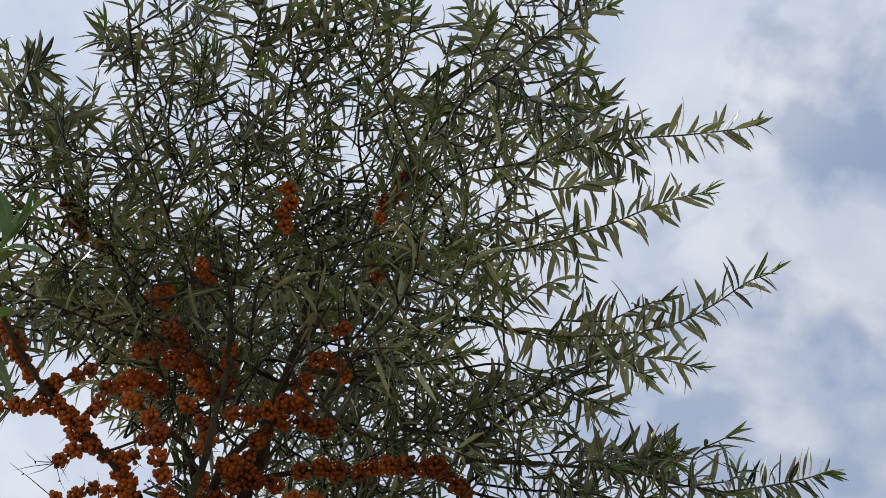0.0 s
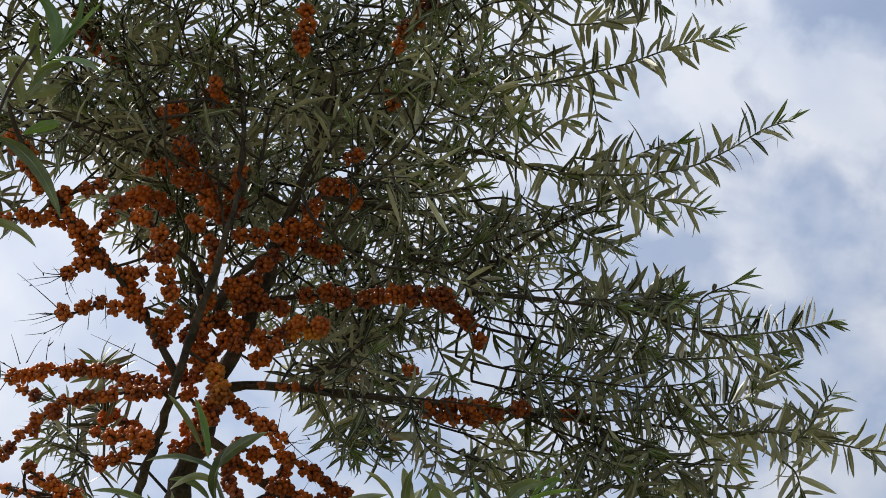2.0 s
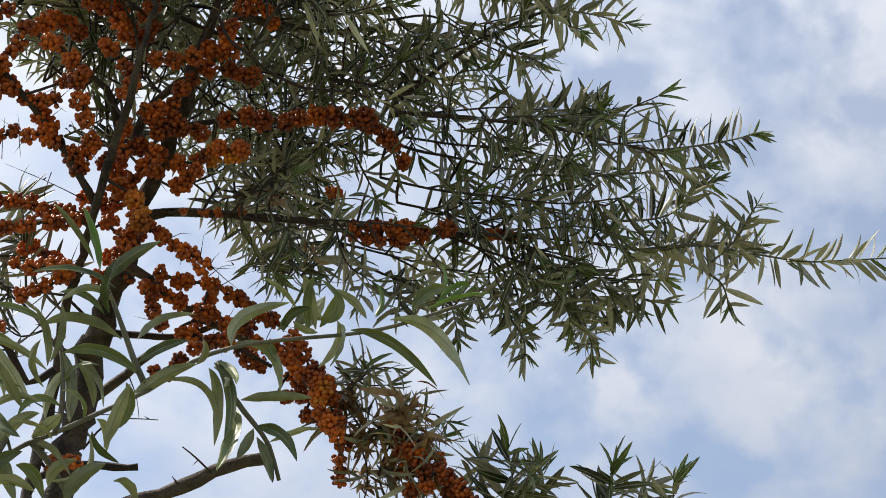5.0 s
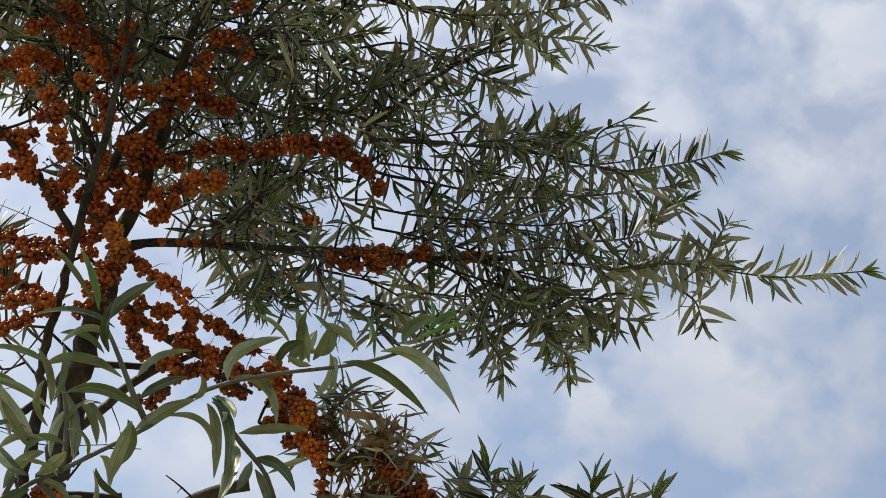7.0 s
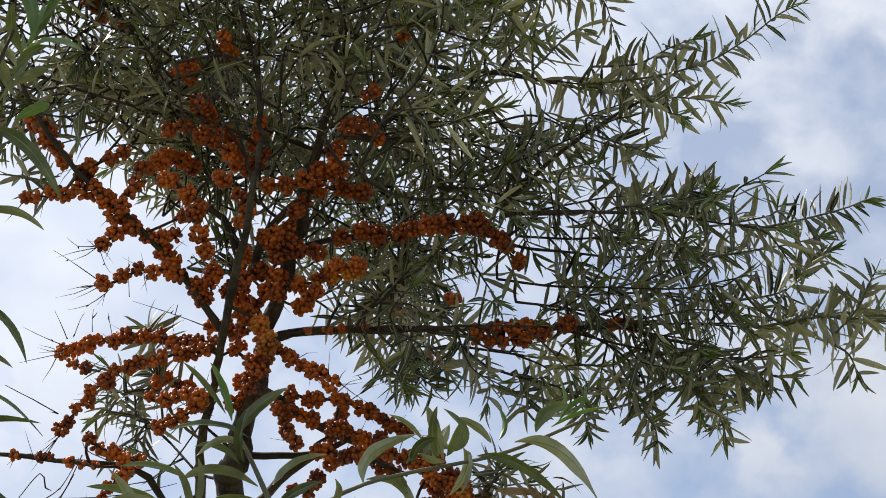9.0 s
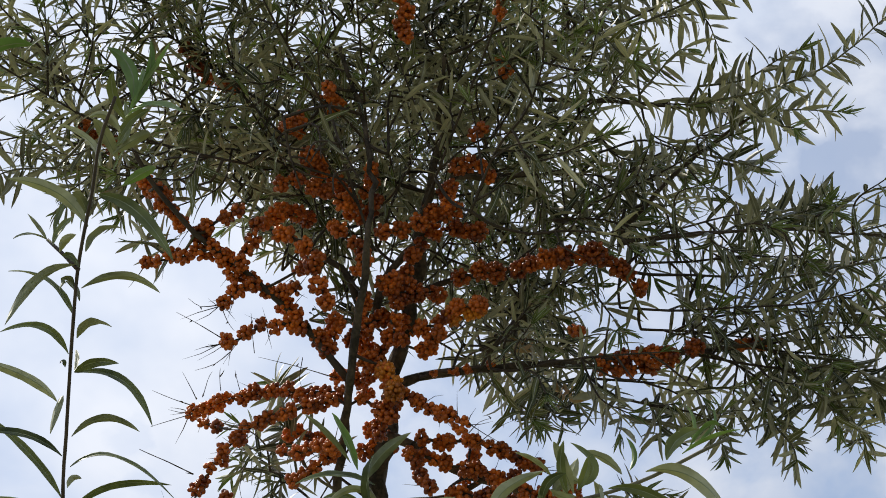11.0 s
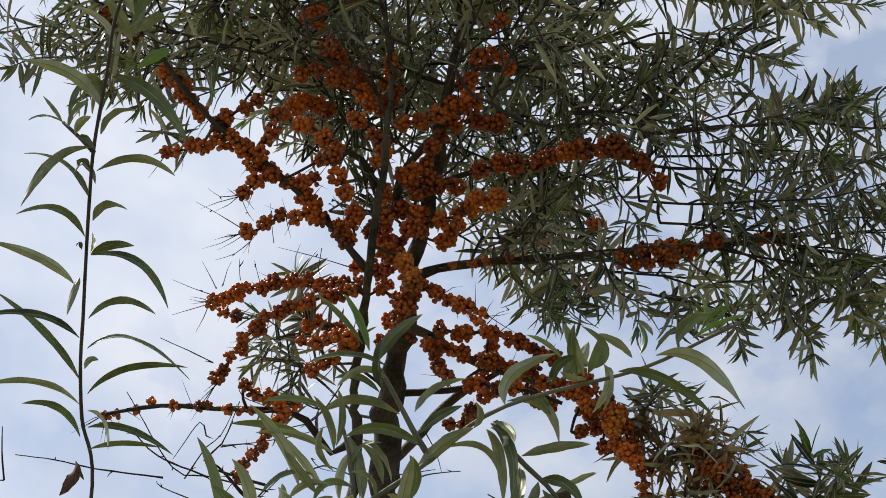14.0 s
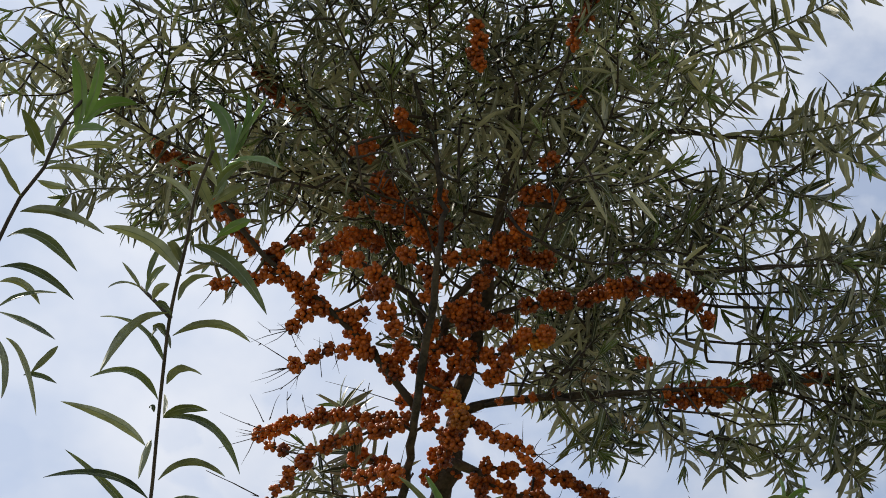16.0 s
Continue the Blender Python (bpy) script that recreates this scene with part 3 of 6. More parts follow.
fruiting_twig([(-0.206, 1.626, 2.600), (-0.228, 1.628, 2.587), (-0.246, 1.631, 2.573)], .9, 2, True)
fruiting_twig([(-0.181, 1.643, 2.595), (-0.160, 1.624, 2.587)], .85, 1, True)
fruiting_twig([(-0.146, 1.656, 2.560), (-0.174, 1.651, 2.560), (-0.202, 1.649, 2.554), (-0.227, 1.651, 2.539), (-0.245, 1.650, 2.533)], .9, 3, True)
fruiting_twig([(-0.186, 1.598, 2.648), (-0.160, 1.596, 2.639), (-0.141, 1.598, 2.621), (-0.134, 1.605, 2.592), (-0.123, 1.612, 2.563)], 1.0, 0)
fruiting_twig([(-0.158, 1.624, 2.611), (-0.148, 1.655, 2.643)], .85, 0)
fruiting_twig([(-0.107, 1.695, 2.494), (-0.140, 1.703, 2.499), (-0.173, 1.711, 2.505), (-0.213, 1.718, 2.507), (-0.253, 1.729, 2.502), (-0.288, 1.740, 2.496)], .9, 5)
fruiting_twig([(-0.113, 1.689, 2.483), (-0.152, 1.697, 2.478), (-0.191, 1.705, 2.471), (-0.223, 1.717, 2.455), (-0.252, 1.732, 2.433), (-0.278, 1.754, 2.395)], .9, 3)
fruiting_twig([(-0.272, 1.693, 2.463), (-0.251, 1.682, 2.448), (-0.231, 1.669, 2.437)], .6, 1)
fruiting_twig([(-0.183, 1.748, 2.444), (-0.152, 1.727, 2.437), (-0.119, 1.704, 2.433)], .8, 1)
fruiting_twig([(-0.169, 1.753, 2.411), (-0.146, 1.743, 2.417), (-0.120, 1.726, 2.437)], .8, 0)
fruiting_twig([(-0.244, 1.744, 2.388), (-0.216, 1.754, 2.378), (-0.184, 1.763, 2.373)], .9, 1)
fruiting_twig([(-0.197, 1.759, 2.366), (-0.216, 1.774, 2.347), (-0.236, 1.789, 2.325), (-0.256, 1.804, 2.304)], .8, 2)
fruiting_twig([(-0.230, 1.766, 2.367), (-0.262, 1.768, 2.372), (-0.301, 1.769, 2.377), (-0.341, 1.770, 2.379), (-0.373, 1.774, 2.376), (-0.408, 1.777, 2.371)], .55, 4)
fruiting_twig([(-0.150, 1.577, 2.754), (-0.135, 1.605, 2.742), (-0.113, 1.631, 2.732), (-0.091, 1.668, 2.705)], 1.15, 0)
fruiting_twig([(-0.181, 1.609, 2.722), (-0.155, 1.607, 2.728), (-0.122, 1.619, 2.712), (-0.089, 1.626, 2.701)], 1.1, 0)
fruiting_twig([(-0.122, 1.631, 2.681), (-0.102, 1.631, 2.658), (-0.082, 1.628, 2.640), (-0.088, 1.626, 2.616)], .9, 0)
fruiting_twig([(-0.075, 1.604, 2.741), (-0.073, 1.663, 2.758)], .8, 0)
fruiting_twig([(0.068, 1.610, 2.733), (0.029, 1.594, 2.734), (0.015, 1.598, 2.705), (0.009, 1.598, 2.682)], 1.0, 0)
fruiting_twig([(0.029, 1.624, 2.696), (-0.004, 1.627, 2.687), (-0.030, 1.632, 2.672), (-0.060, 1.631, 2.667)], 1.0, 0)
fruiting_twig([(0.058, 1.649, 2.676), (0.023, 1.670, 2.692), (-0.018, 1.690, 2.709)], 1.0, 0)
fruiting_twig([(-0.017, 1.653, 2.671), (-0.031, 1.662, 2.646), (-0.034, 1.671, 2.621), (-0.057, 1.660, 2.626)], 1.0, 0)
fruiting_twig([(-0.069, 1.651, 2.616), (-0.044, 1.671, 2.609), (-0.017, 1.684, 2.615), (0.009, 1.693, 2.628)], 1.1, 0)
fruiting_twig([(0.029, 1.703, 2.648), (0.069, 1.689, 2.647), (0.115, 1.672, 2.648), (0.153, 1.656, 2.646), (0.184, 1.643, 2.640)], 1.3, 1)
fruiting_twig([(0.188, 1.673, 2.659), (0.214, 1.686, 2.644), (0.236, 1.699, 2.628)], 1.2, 0)
fruiting_twig([(0.009, 1.658, 2.567), (0.025, 1.651, 2.571), (0.047, 1.648, 2.566)], 1.05, 0, skin=PALER_BERRY)
fruiting_twig([(-0.024, 1.673, 2.561), (0.002, 1.662, 2.563), (0.021, 1.646, 2.572), (0.050, 1.637, 2.570)], .95, 0)
fruiting_twig([(-0.021, 1.697, 2.538), (-0.010, 1.677, 2.541), (-0.001, 1.653, 2.550)], .8, 0)
fruiting_twig([(-0.118, 1.683, 2.556), (-0.121, 1.679, 2.573), (-0.105, 1.681, 2.581)], 1.0, 0)
fruiting_twig([(-0.088, 1.678, 2.527), (-0.072, 1.675, 2.519), (-0.057, 1.679, 2.499), (-0.052, 1.683, 2.476)], 1.1, 0)
fruiting_twig([(-0.067, 1.673, 2.517), (-0.055, 1.672, 2.502), (-0.052, 1.673, 2.481)], 1.05, 0, skin=PALER_BERRY)
fruiting_twig([(-0.083, 1.685, 2.576), (-0.057, 1.705, 2.595), (-0.028, 1.735, 2.597)], 1.0, 0)
fruiting_twig([(-0.088, 1.708, 2.492), (-0.069, 1.701, 2.475), (-0.055, 1.692, 2.462)], .9, 0)
fruiting_twig([(-0.046, 1.699, 2.491), (-0.017, 1.693, 2.476), (0.008, 1.688, 2.457), (0.034, 1.681, 2.442)], .95, 2)
fruiting_twig([(-0.024, 1.739, 2.456), (0.002, 1.745, 2.454), (0.034, 1.749, 2.455), (0.067, 1.756, 2.447), (0.093, 1.764, 2.439), (0.113, 1.771, 2.429)], .9, 3)
fruiting_twig([(-0.037, 1.735, 2.441), (-0.024, 1.734, 2.412), (-0.016, 1.728, 2.392)], .8, 1)
fruiting_twig([(-0.024, 1.747, 2.440), (0.008, 1.757, 2.430), (0.041, 1.763, 2.426), (0.073, 1.771, 2.415)], .9, 1)
fruiting_twig([(0.008, 1.755, 2.401), (0.034, 1.751, 2.388), (0.065, 1.744, 2.382)], 1.0, 1)
fruiting_twig([(0.011, 1.777, 2.375), (0.015, 1.805, 2.373), (-0.011, 1.831, 2.377)], .8, 0)
fruiting_twig([(0.073, 1.767, 2.417), (0.105, 1.765, 2.398), (0.136, 1.761, 2.379), (0.164, 1.760, 2.354), (0.178, 1.762, 2.321), (0.196, 1.761, 2.294)], 1.0, 1)
fruiting_twig([(0.127, 1.785, 2.345), (0.143, 1.788, 2.349)], .7, 1)
fruiting_twig([(0.170, 1.754, 2.358), (0.176, 1.765, 2.339), (0.186, 1.776, 2.320)], 1.1, 0, skin=PALER_BERRY)
fruiting_twig([(0.130, 1.777, 2.415), (0.151, 1.777, 2.397), (0.166, 1.780, 2.375)], 1.3, 0)
fruiting_twig([(0.259, 1.794, 2.342), (0.280, 1.794, 2.317), (0.295, 1.795, 2.291), (0.310, 1.795, 2.266)], 1.0, 0)
fruiting_twig([(0.315, 1.796, 2.287), (0.341, 1.787, 2.267), (0.360, 1.781, 2.241)], .9, 0)
fruiting_twig([(-0.115, 1.846, 2.251), (-0.097, 1.822, 2.254), (-0.077, 1.803, 2.245)], .8, 0)
fruiting_twig([(-0.011, 1.733, 2.535), (0.015, 1.739, 2.542), (0.059, 1.744, 2.550)], .45, 1)
fruiting_twig([(0.188, 1.736, 2.551), (0.219, 1.725, 2.546), (0.257, 1.712, 2.541), (0.291, 1.696, 2.540)], 1.25, 1)
fruiting_twig([(0.206, 1.731, 2.537), (0.258, 1.746, 2.542)], .9, 0)
fruiting_twig([(0.348, 1.737, 2.567), (0.384, 1.749, 2.577)], .8, 0)
fruiting_twig([(0.151, 1.676, 2.563), (0.161, 1.685, 2.556)], .7, 0)
fruiting_twig([(0.109, 1.427, 2.903), (0.098, 1.431, 2.883), (0.087, 1.439, 2.858), (0.079, 1.444, 2.835)], 1.0, 0)
fruiting_twig([(-0.034, 1.471, 2.887), (-0.030, 1.473, 2.863), (-0.031, 1.480, 2.834)], .9, 0)
fruiting_twig([(-0.302, 1.576, 2.914), (-0.293, 1.608, 2.915), (-0.284, 1.640, 2.916)], .9, 0)
fruiting_twig([(-0.173, 1.544, 2.770), (-0.154, 1.563, 2.775)], .8, 0)
fruiting_twig([(-0.122, 1.527, 2.798), (-0.109, 1.562, 2.802)], .8, 0)
fruiting_twig([(0.048, 1.561, 2.759), (0.055, 1.542, 2.743)], .7, 0)
fruiting_twig([(0.072, 1.530, 2.832), (0.086, 1.516, 2.806)], .7, 0)
fruiting_twig([(-0.309, 1.566, 2.692), (-0.307, 1.613, 2.699)], .9, 0)
fruiting_twig([(-0.422, 1.609, 2.817), (-0.405, 1.634, 2.815), (-0.384, 1.656, 2.817)], 1.0, 0)
fruiting_twig([(-0.296, 1.624, 2.932), (-0.269, 1.657, 2.914), (-0.243, 1.677, 2.912)], .8, 0)
fruiting_twig([(-0.133, 1.638, 2.870), (-0.123, 1.661, 2.856)], .8, 0)
fruiting_twig([(-0.188, 1.654, 2.842), (-0.164, 1.667, 2.839)], .8, 0)
fruiting_twig([(-0.329, 1.595, 2.706), (-0.319, 1.615, 2.708)], .8, 0)
leafy_bough([(-0.073, 1.644, 2.655), (-0.128, 1.556, 2.795), (-0.163, 1.524, 2.849), (-0.208, 1.468, 2.925), (-0.238, 1.398, 3.009), (-0.261, 1.329, 3.086)], 14, 14, 4.9)
leafy_bough([(-0.072, 1.703, 2.693), (-0.079, 1.608, 2.792), (-0.087, 1.481, 2.913), (-0.094, 1.384, 2.985), (-0.089, 1.274, 3.059)], 14, 14, 4.9)
leafy_bough([(-0.018, 1.627, 2.683), (0.027, 1.544, 2.760), (0.067, 1.465, 2.821), (0.098, 1.380, 2.880), (0.012, 1.279, 2.952), (-0.017, 1.202, 2.990)], 16, 14, 4.9)
leafy_bough([(0.088, 1.479, 2.906), (0.130, 1.401, 2.942), (0.166, 1.337, 2.959), (0.198, 1.291, 2.956), (0.237, 1.228, 2.966), (0.281, 1.169, 2.969)], 9, 13, 4.9)
leafy_bough([(-0.006, 1.695, 2.797), (0.020, 1.605, 2.883), (-0.033, 1.532, 2.940), (-0.050, 1.458, 2.991), (-0.041, 1.377, 3.045)], 14, 14, 4.9)
leafy_bough([(0.063, 1.656, 2.764), (0.129, 1.633, 2.773), (0.189, 1.583, 2.814), (0.242, 1.572, 2.802), (0.295, 1.560, 2.788)], 8, 12, 4.9)
leafy_bough([(0.119, 1.626, 2.801), (0.146, 1.601, 2.891), (0.185, 1.597, 2.949), (0.247, 1.625, 2.963), (0.300, 1.639, 2.993)], 8, 13, 4.9)
leafy_bough([(0.069, 1.517, 2.864), (0.118, 1.478, 2.866), (0.161, 1.418, 2.891), (0.208, 1.383, 2.886), (0.249, 1.353, 2.874)], 9, 13, 4.9)
leafy_bough([(-0.181, 1.619, 2.801), (-0.247, 1.602, 2.873), (-0.300, 1.585, 2.940), (-0.348, 1.560, 3.014), (-0.404, 1.526, 3.089)], 12, 14, 4.9)
leafy_bough([(-0.145, 1.692, 2.792), (-0.232, 1.674, 2.818), (-0.301, 1.671, 2.822), (-0.398, 1.656, 2.830)], 10, 13, 4.9)
leafy_bough([(-0.053, 1.560, 2.727), (-0.046, 1.582, 2.845), (0.018, 1.629, 2.929), (0.076, 1.687, 2.996)], 11, 13, 4.9)
leafy_bough([(0.039, 1.557, 2.644), (0.068, 1.501, 2.687), (0.100, 1.458, 2.707), (0.117, 1.409, 2.734), (0.116, 1.361, 2.759)], 11, 12, 4.9)
leafy_bough([(-0.222, 1.614, 2.756), (-0.299, 1.583, 2.758), (-0.386, 1.540, 2.767), (-0.463, 1.484, 2.789), (-0.548, 1.416, 2.815)], 14, 14, 4.9)
leafy_bough([(-0.186, 1.622, 2.836), (-0.282, 1.581, 2.890), (-0.336, 1.549, 2.933), (-0.382, 1.497, 2.996)], 11, 13, 4.9)
leafy_bough([(-0.392, 1.557, 2.796), (-0.452, 1.521, 2.859), (-0.507, 1.492, 2.911), (-0.553, 1.453, 2.973)], 9, 12, 4.9)
leafy_bough([(-0.452, 1.568, 2.845), (-0.540, 1.612, 2.931), (-0.633, 1.668, 2.994), (-0.744, 1.708, 3.064)], 9, 12, 4.9)
leafy_bough([(-0.262, 1.622, 2.737), (-0.317, 1.675, 2.764), (-0.388, 1.710, 2.812), (-0.462, 1.746, 2.854), (-0.567, 1.770, 2.897)], 9, 11, 3.8)
leafy_bough([(0.032, 1.636, 2.752), (0.102, 1.672, 2.773), (0.175, 1.707, 2.792), (0.249, 1.760, 2.780), (0.297, 1.813, 2.770)], 9, 12, 4.9)
leafy_bough([(0.255, 1.651, 2.662), (0.315, 1.617, 2.647), (0.387, 1.581, 2.629), (0.444, 1.552, 2.601), (0.497, 1.517, 2.577)], 7, 10, 4.9)
leafy_bough([(0.077, 1.745, 2.676), (0.175, 1.680, 2.724), (0.249, 1.637, 2.736), (0.308, 1.594, 2.746), (0.341, 1.562, 2.745)], 5, 8, 4.9)
leafy_bough([(0.058, 1.705, 2.548), (0.091, 1.746, 2.600), (0.110, 1.781, 2.663), (0.111, 1.820, 2.719)], 7, 10, 4.9)
leafy_bough([(0.060, 1.715, 2.531), (0.085, 1.692, 2.515), (0.134, 1.660, 2.509), (0.194, 1.629, 2.498), (0.239, 1.599, 2.484)], 9, 11, 4.9)
leafy_bough([(0.262, 1.736, 2.558), (0.326, 1.747, 2.565), (0.416, 1.748, 2.577), (0.501, 1.748, 2.583), (0.573, 1.751, 2.587)], 6, 9, 4.9)
leafy_bough([(0.215, 1.714, 2.608), (0.278, 1.686, 2.586), (0.338, 1.652, 2.569), (0.409, 1.614, 2.550), (0.462, 1.572, 2.542)], 5, 9, 4.9)
leafy_bough([(0.310, 1.703, 2.539), (0.358, 1.736, 2.533), (0.395, 1.774, 2.520), (0.416, 1.816, 2.505)], 4, 8, 4.9)
leafy_bough([(0.395, 1.717, 2.544), (0.450, 1.796, 2.569), (0.501, 1.879, 2.586), (0.549, 1.967, 2.594)], 4, 8, 4.9)
leafy_bough([(-0.128, 1.852, 2.467), (-0.186, 1.886, 2.483), (-0.232, 1.917, 2.505), (-0.265, 1.955, 2.515)], 4, 8, 4.9)
leafy_bough([(-0.095, 1.815, 2.610), (-0.106, 1.748, 2.636), (-0.111, 1.692, 2.642)], 4, 8, 3.6)
leafy_shoot([(0.246, 1.414, 2.929), (0.322, 1.391, 2.954), (0.419, 1.370, 2.965), (0.477, 1.358, 2.975), (0.497, 1.357, 2.984)], 4.7)
leafy_shoot([(0.242, 1.501, 2.862), (0.341, 1.481, 2.901), (0.413, 1.463, 2.938), (0.466, 1.459, 2.962)], 4.7)
leafy_shoot([(0.291, 1.539, 2.772), (0.368, 1.520, 2.774), (0.430, 1.496, 2.782), (0.470, 1.470, 2.797), (0.504, 1.442, 2.815), (0.526, 1.427, 2.820)], 4.7)
leafy_shoot([(0.294, 1.555, 2.784), (0.366, 1.572, 2.786), (0.431, 1.583, 2.795), (0.482, 1.597, 2.801)], 4.7)
leafy_shoot([(0.239, 1.553, 2.799), (0.283, 1.538, 2.846), (0.301, 1.550, 2.862)], 4.7)
leafy_shoot([(0.265, 1.412, 2.958), (0.307, 1.351, 2.963), (0.305, 1.321, 2.947)], 4.7)
leafy_shoot([(0.200, 1.357, 3.023), (0.266, 1.348, 3.095), (0.320, 1.357, 3.150)], 4.7)
leafy_shoot([(0.182, 1.369, 3.013), (0.162, 1.361, 3.068), (0.152, 1.358, 3.116)], 4.7)
leafy_shoot([(-0.100, 1.399, 2.990), (-0.093, 1.369, 3.026), (-0.093, 1.346, 3.053)], 4.7)
leafy_shoot([(-0.224, 1.390, 2.984), (-0.262, 1.403, 3.010), (-0.274, 1.425, 3.032)], 4.7)
leafy_shoot([(-0.322, 1.443, 2.908), (-0.299, 1.479, 2.951), (-0.292, 1.514, 2.990)], 4.7)
leafy_shoot([(-0.362, 1.424, 2.919), (-0.349, 1.437, 2.980), (-0.348, 1.468, 3.021)], 4.7)
leafy_shoot([(0.514, 1.605, 2.633), (0.562, 1.604, 2.647), (0.609, 1.602, 2.663), (0.638, 1.606, 2.679)], 4.7)
leafy_shoot([(0.345, 1.631, 2.665), (0.400, 1.581, 2.646), (0.428, 1.535, 2.630)], 4.7)
leafy_shoot([(0.320, 1.588, 2.735), (0.357, 1.573, 2.711), (0.367, 1.558, 2.696)], 4.7)
leafy_shoot([(0.507, 1.658, 2.529), (0.575, 1.640, 2.537), (0.637, 1.624, 2.528), (0.691, 1.606, 2.517), (0.739, 1.592, 2.519), (0.789, 1.580, 2.524)], 4.7)
leafy_shoot([(0.590, 1.628, 2.511), (0.609, 1.602, 2.529), (0.620, 1.575, 2.553), (0.621, 1.565, 2.555)], 4.7)
leafy_shoot([(0.589, 1.634, 2.499), (0.609, 1.646, 2.494), (0.623, 1.664, 2.480)], 4.7)
leafy_shoot([(0.487, 1.657, 2.563), (0.545, 1.664, 2.583), (0.581, 1.666, 2.621), (0.611, 1.677, 2.648)], 4.7)
leafy_shoot([(0.437, 1.697, 2.495), (0.473, 1.752, 2.482), (0.498, 1.804, 2.481)], 4.7)
leafy_shoot([(0.361, 1.717, 2.494), (0.392, 1.760, 2.475), (0.411, 1.799, 2.467)], 4.7)
leafy_shoot([(0.466, 1.680, 2.512), (0.503, 1.735, 2.508), (0.527, 1.790, 2.512)], 4.7)
leafy_shoot([(0.063, 1.724, 2.514), (0.091, 1.706, 2.473), (0.103, 1.680, 2.447)], 4.7)
leafy_shoot([(0.089, 1.721, 2.517), (0.119, 1.738, 2.493), (0.141, 1.750, 2.480)], 4.7)
leafy_shoot([(0.219, 1.661, 2.616), (0.230, 1.689, 2.611), (0.235, 1.711, 2.615)], 4.7)
leafy_shoot([(0.212, 1.799, 2.372), (0.220, 1.775, 2.384), (0.220, 1.759, 2.382)], 4.7)
leafy_shoot([(0.354, 1.818, 2.266), (0.377, 1.838, 2.311), (0.386, 1.868, 2.333)], 4.7)
leafy_shoot([(0.406, 1.813, 2.250), (0.415, 1.759, 2.273), (0.408, 1.721, 2.264)], 5.0)
leafy_shoot([(0.543, 1.778, 2.242), (0.562, 1.795, 2.291), (0.576, 1.823, 2.313)], 5.0)
leafy_shoot([(-0.158, 1.774, 2.442), (-0.179, 1.794, 2.492), (-0.187, 1.829, 2.514)], 4.7)
leafy_shoot([(-0.182, 1.822, 2.521), (-0.198, 1.849, 2.582), (-0.206, 1.893, 2.612)], 4.7)
leafy_shoot([(-0.155, 1.765, 2.630), (-0.113, 1.741, 2.647), (-0.111, 1.724, 2.647)], 4.7)
leafy_shoot([(-0.304, 1.643, 2.643), (-0.334, 1.651, 2.671), (-0.347, 1.669, 2.687)], 4.7)
leafy_shoot([(-0.473, 1.520, 2.817), (-0.508, 1.480, 2.843), (-0.518, 1.456, 2.856), (-0.513, 1.448, 2.857)], 4.7)
leafy_shoot([(-0.437, 1.588, 2.737), (-0.490, 1.613, 2.754), (-0.527, 1.645, 2.766)], 4.7)
leafy_bough([(-0.139, 1.772, 2.763), (-0.185, 1.721, 2.825), (-0.229, 1.667, 2.884), (-0.251, 1.620, 2.933)], 11, 14, 4.9)
leafy_bough([(-0.059, 1.804, 2.813), (-0.026, 1.838, 2.934), (-0.004, 1.876, 3.044), (0.057, 1.927, 3.135)], 12, 14, 4.9)
leafy_bough([(0.064, 1.762, 2.874), (0.115, 1.749, 2.965), (0.171, 1.740, 3.045), (0.214, 1.739, 3.112)], 9, 14, 4.9)
leafy_bough([(-0.117, 1.715, 2.848), (-0.120, 1.684, 2.961), (-0.149, 1.656, 3.059), (-0.177, 1.628, 3.151), (-0.192, 1.595, 3.245)], 11, 14, 4.9)
leafy_bough([(0.067, 1.600, 2.998), (0.041, 1.512, 3.029), (0.058, 1.424, 3.054), (0.067, 1.338, 3.074)], 11, 14, 4.9)
leafy_bough([(0.178, 1.647, 2.933), (0.226, 1.646, 3.015), (0.262, 1.648, 3.093), (0.307, 1.645, 3.171)], 8, 13, 4.9)
leafy_bough([(-0.009, 1.583, 3.018), (0.002, 1.503, 3.062), (-0.014, 1.434, 3.090), (-0.020, 1.375, 3.107)], 10, 13, 4.9)
leafy_bough([(-0.249, 1.644, 3.001), (-0.206, 1.563, 3.042), (-0.198, 1.477, 3.078), (-0.209, 1.401, 3.097)], 10, 13, 4.9)
leafy_bough([(0.203, 1.677, 2.807), (0.260, 1.683, 2.828), (0.322, 1.707, 2.820), (0.378, 1.728, 2.816)], 5, 8, 4.9)
leafy_bough([(0.144, 1.529, 2.996), (0.160, 1.526, 3.115), (0.204, 1.545, 3.205), (0.243, 1.562, 3.295)], 8, 13, 4.9)
leafy_bough([(-0.004, 1.814, 2.845), (-0.092, 1.801, 2.871), (-0.166, 1.790, 2.891), (-0.254, 1.792, 2.884)], 12, 14, 4.9)
leafy_bough([(0.040, 1.866, 2.764), (-0.019, 1.876, 2.806), (-0.065, 1.868, 2.872), (-0.050, 1.849, 2.952)], 10, 13, 4.9)
leafy_bough([(0.108, 1.828, 2.625), (0.081, 1.842, 2.674), (0.075, 1.842, 2.741), (0.099, 1.830, 2.820)], 11, 12, 4.9)
leafy_bough([(-0.076, 1.811, 2.756), (-0.140, 1.872, 2.849), (-0.208, 1.934, 2.937), (-0.306, 1.998, 3.011)], 10, 13, 4.9)
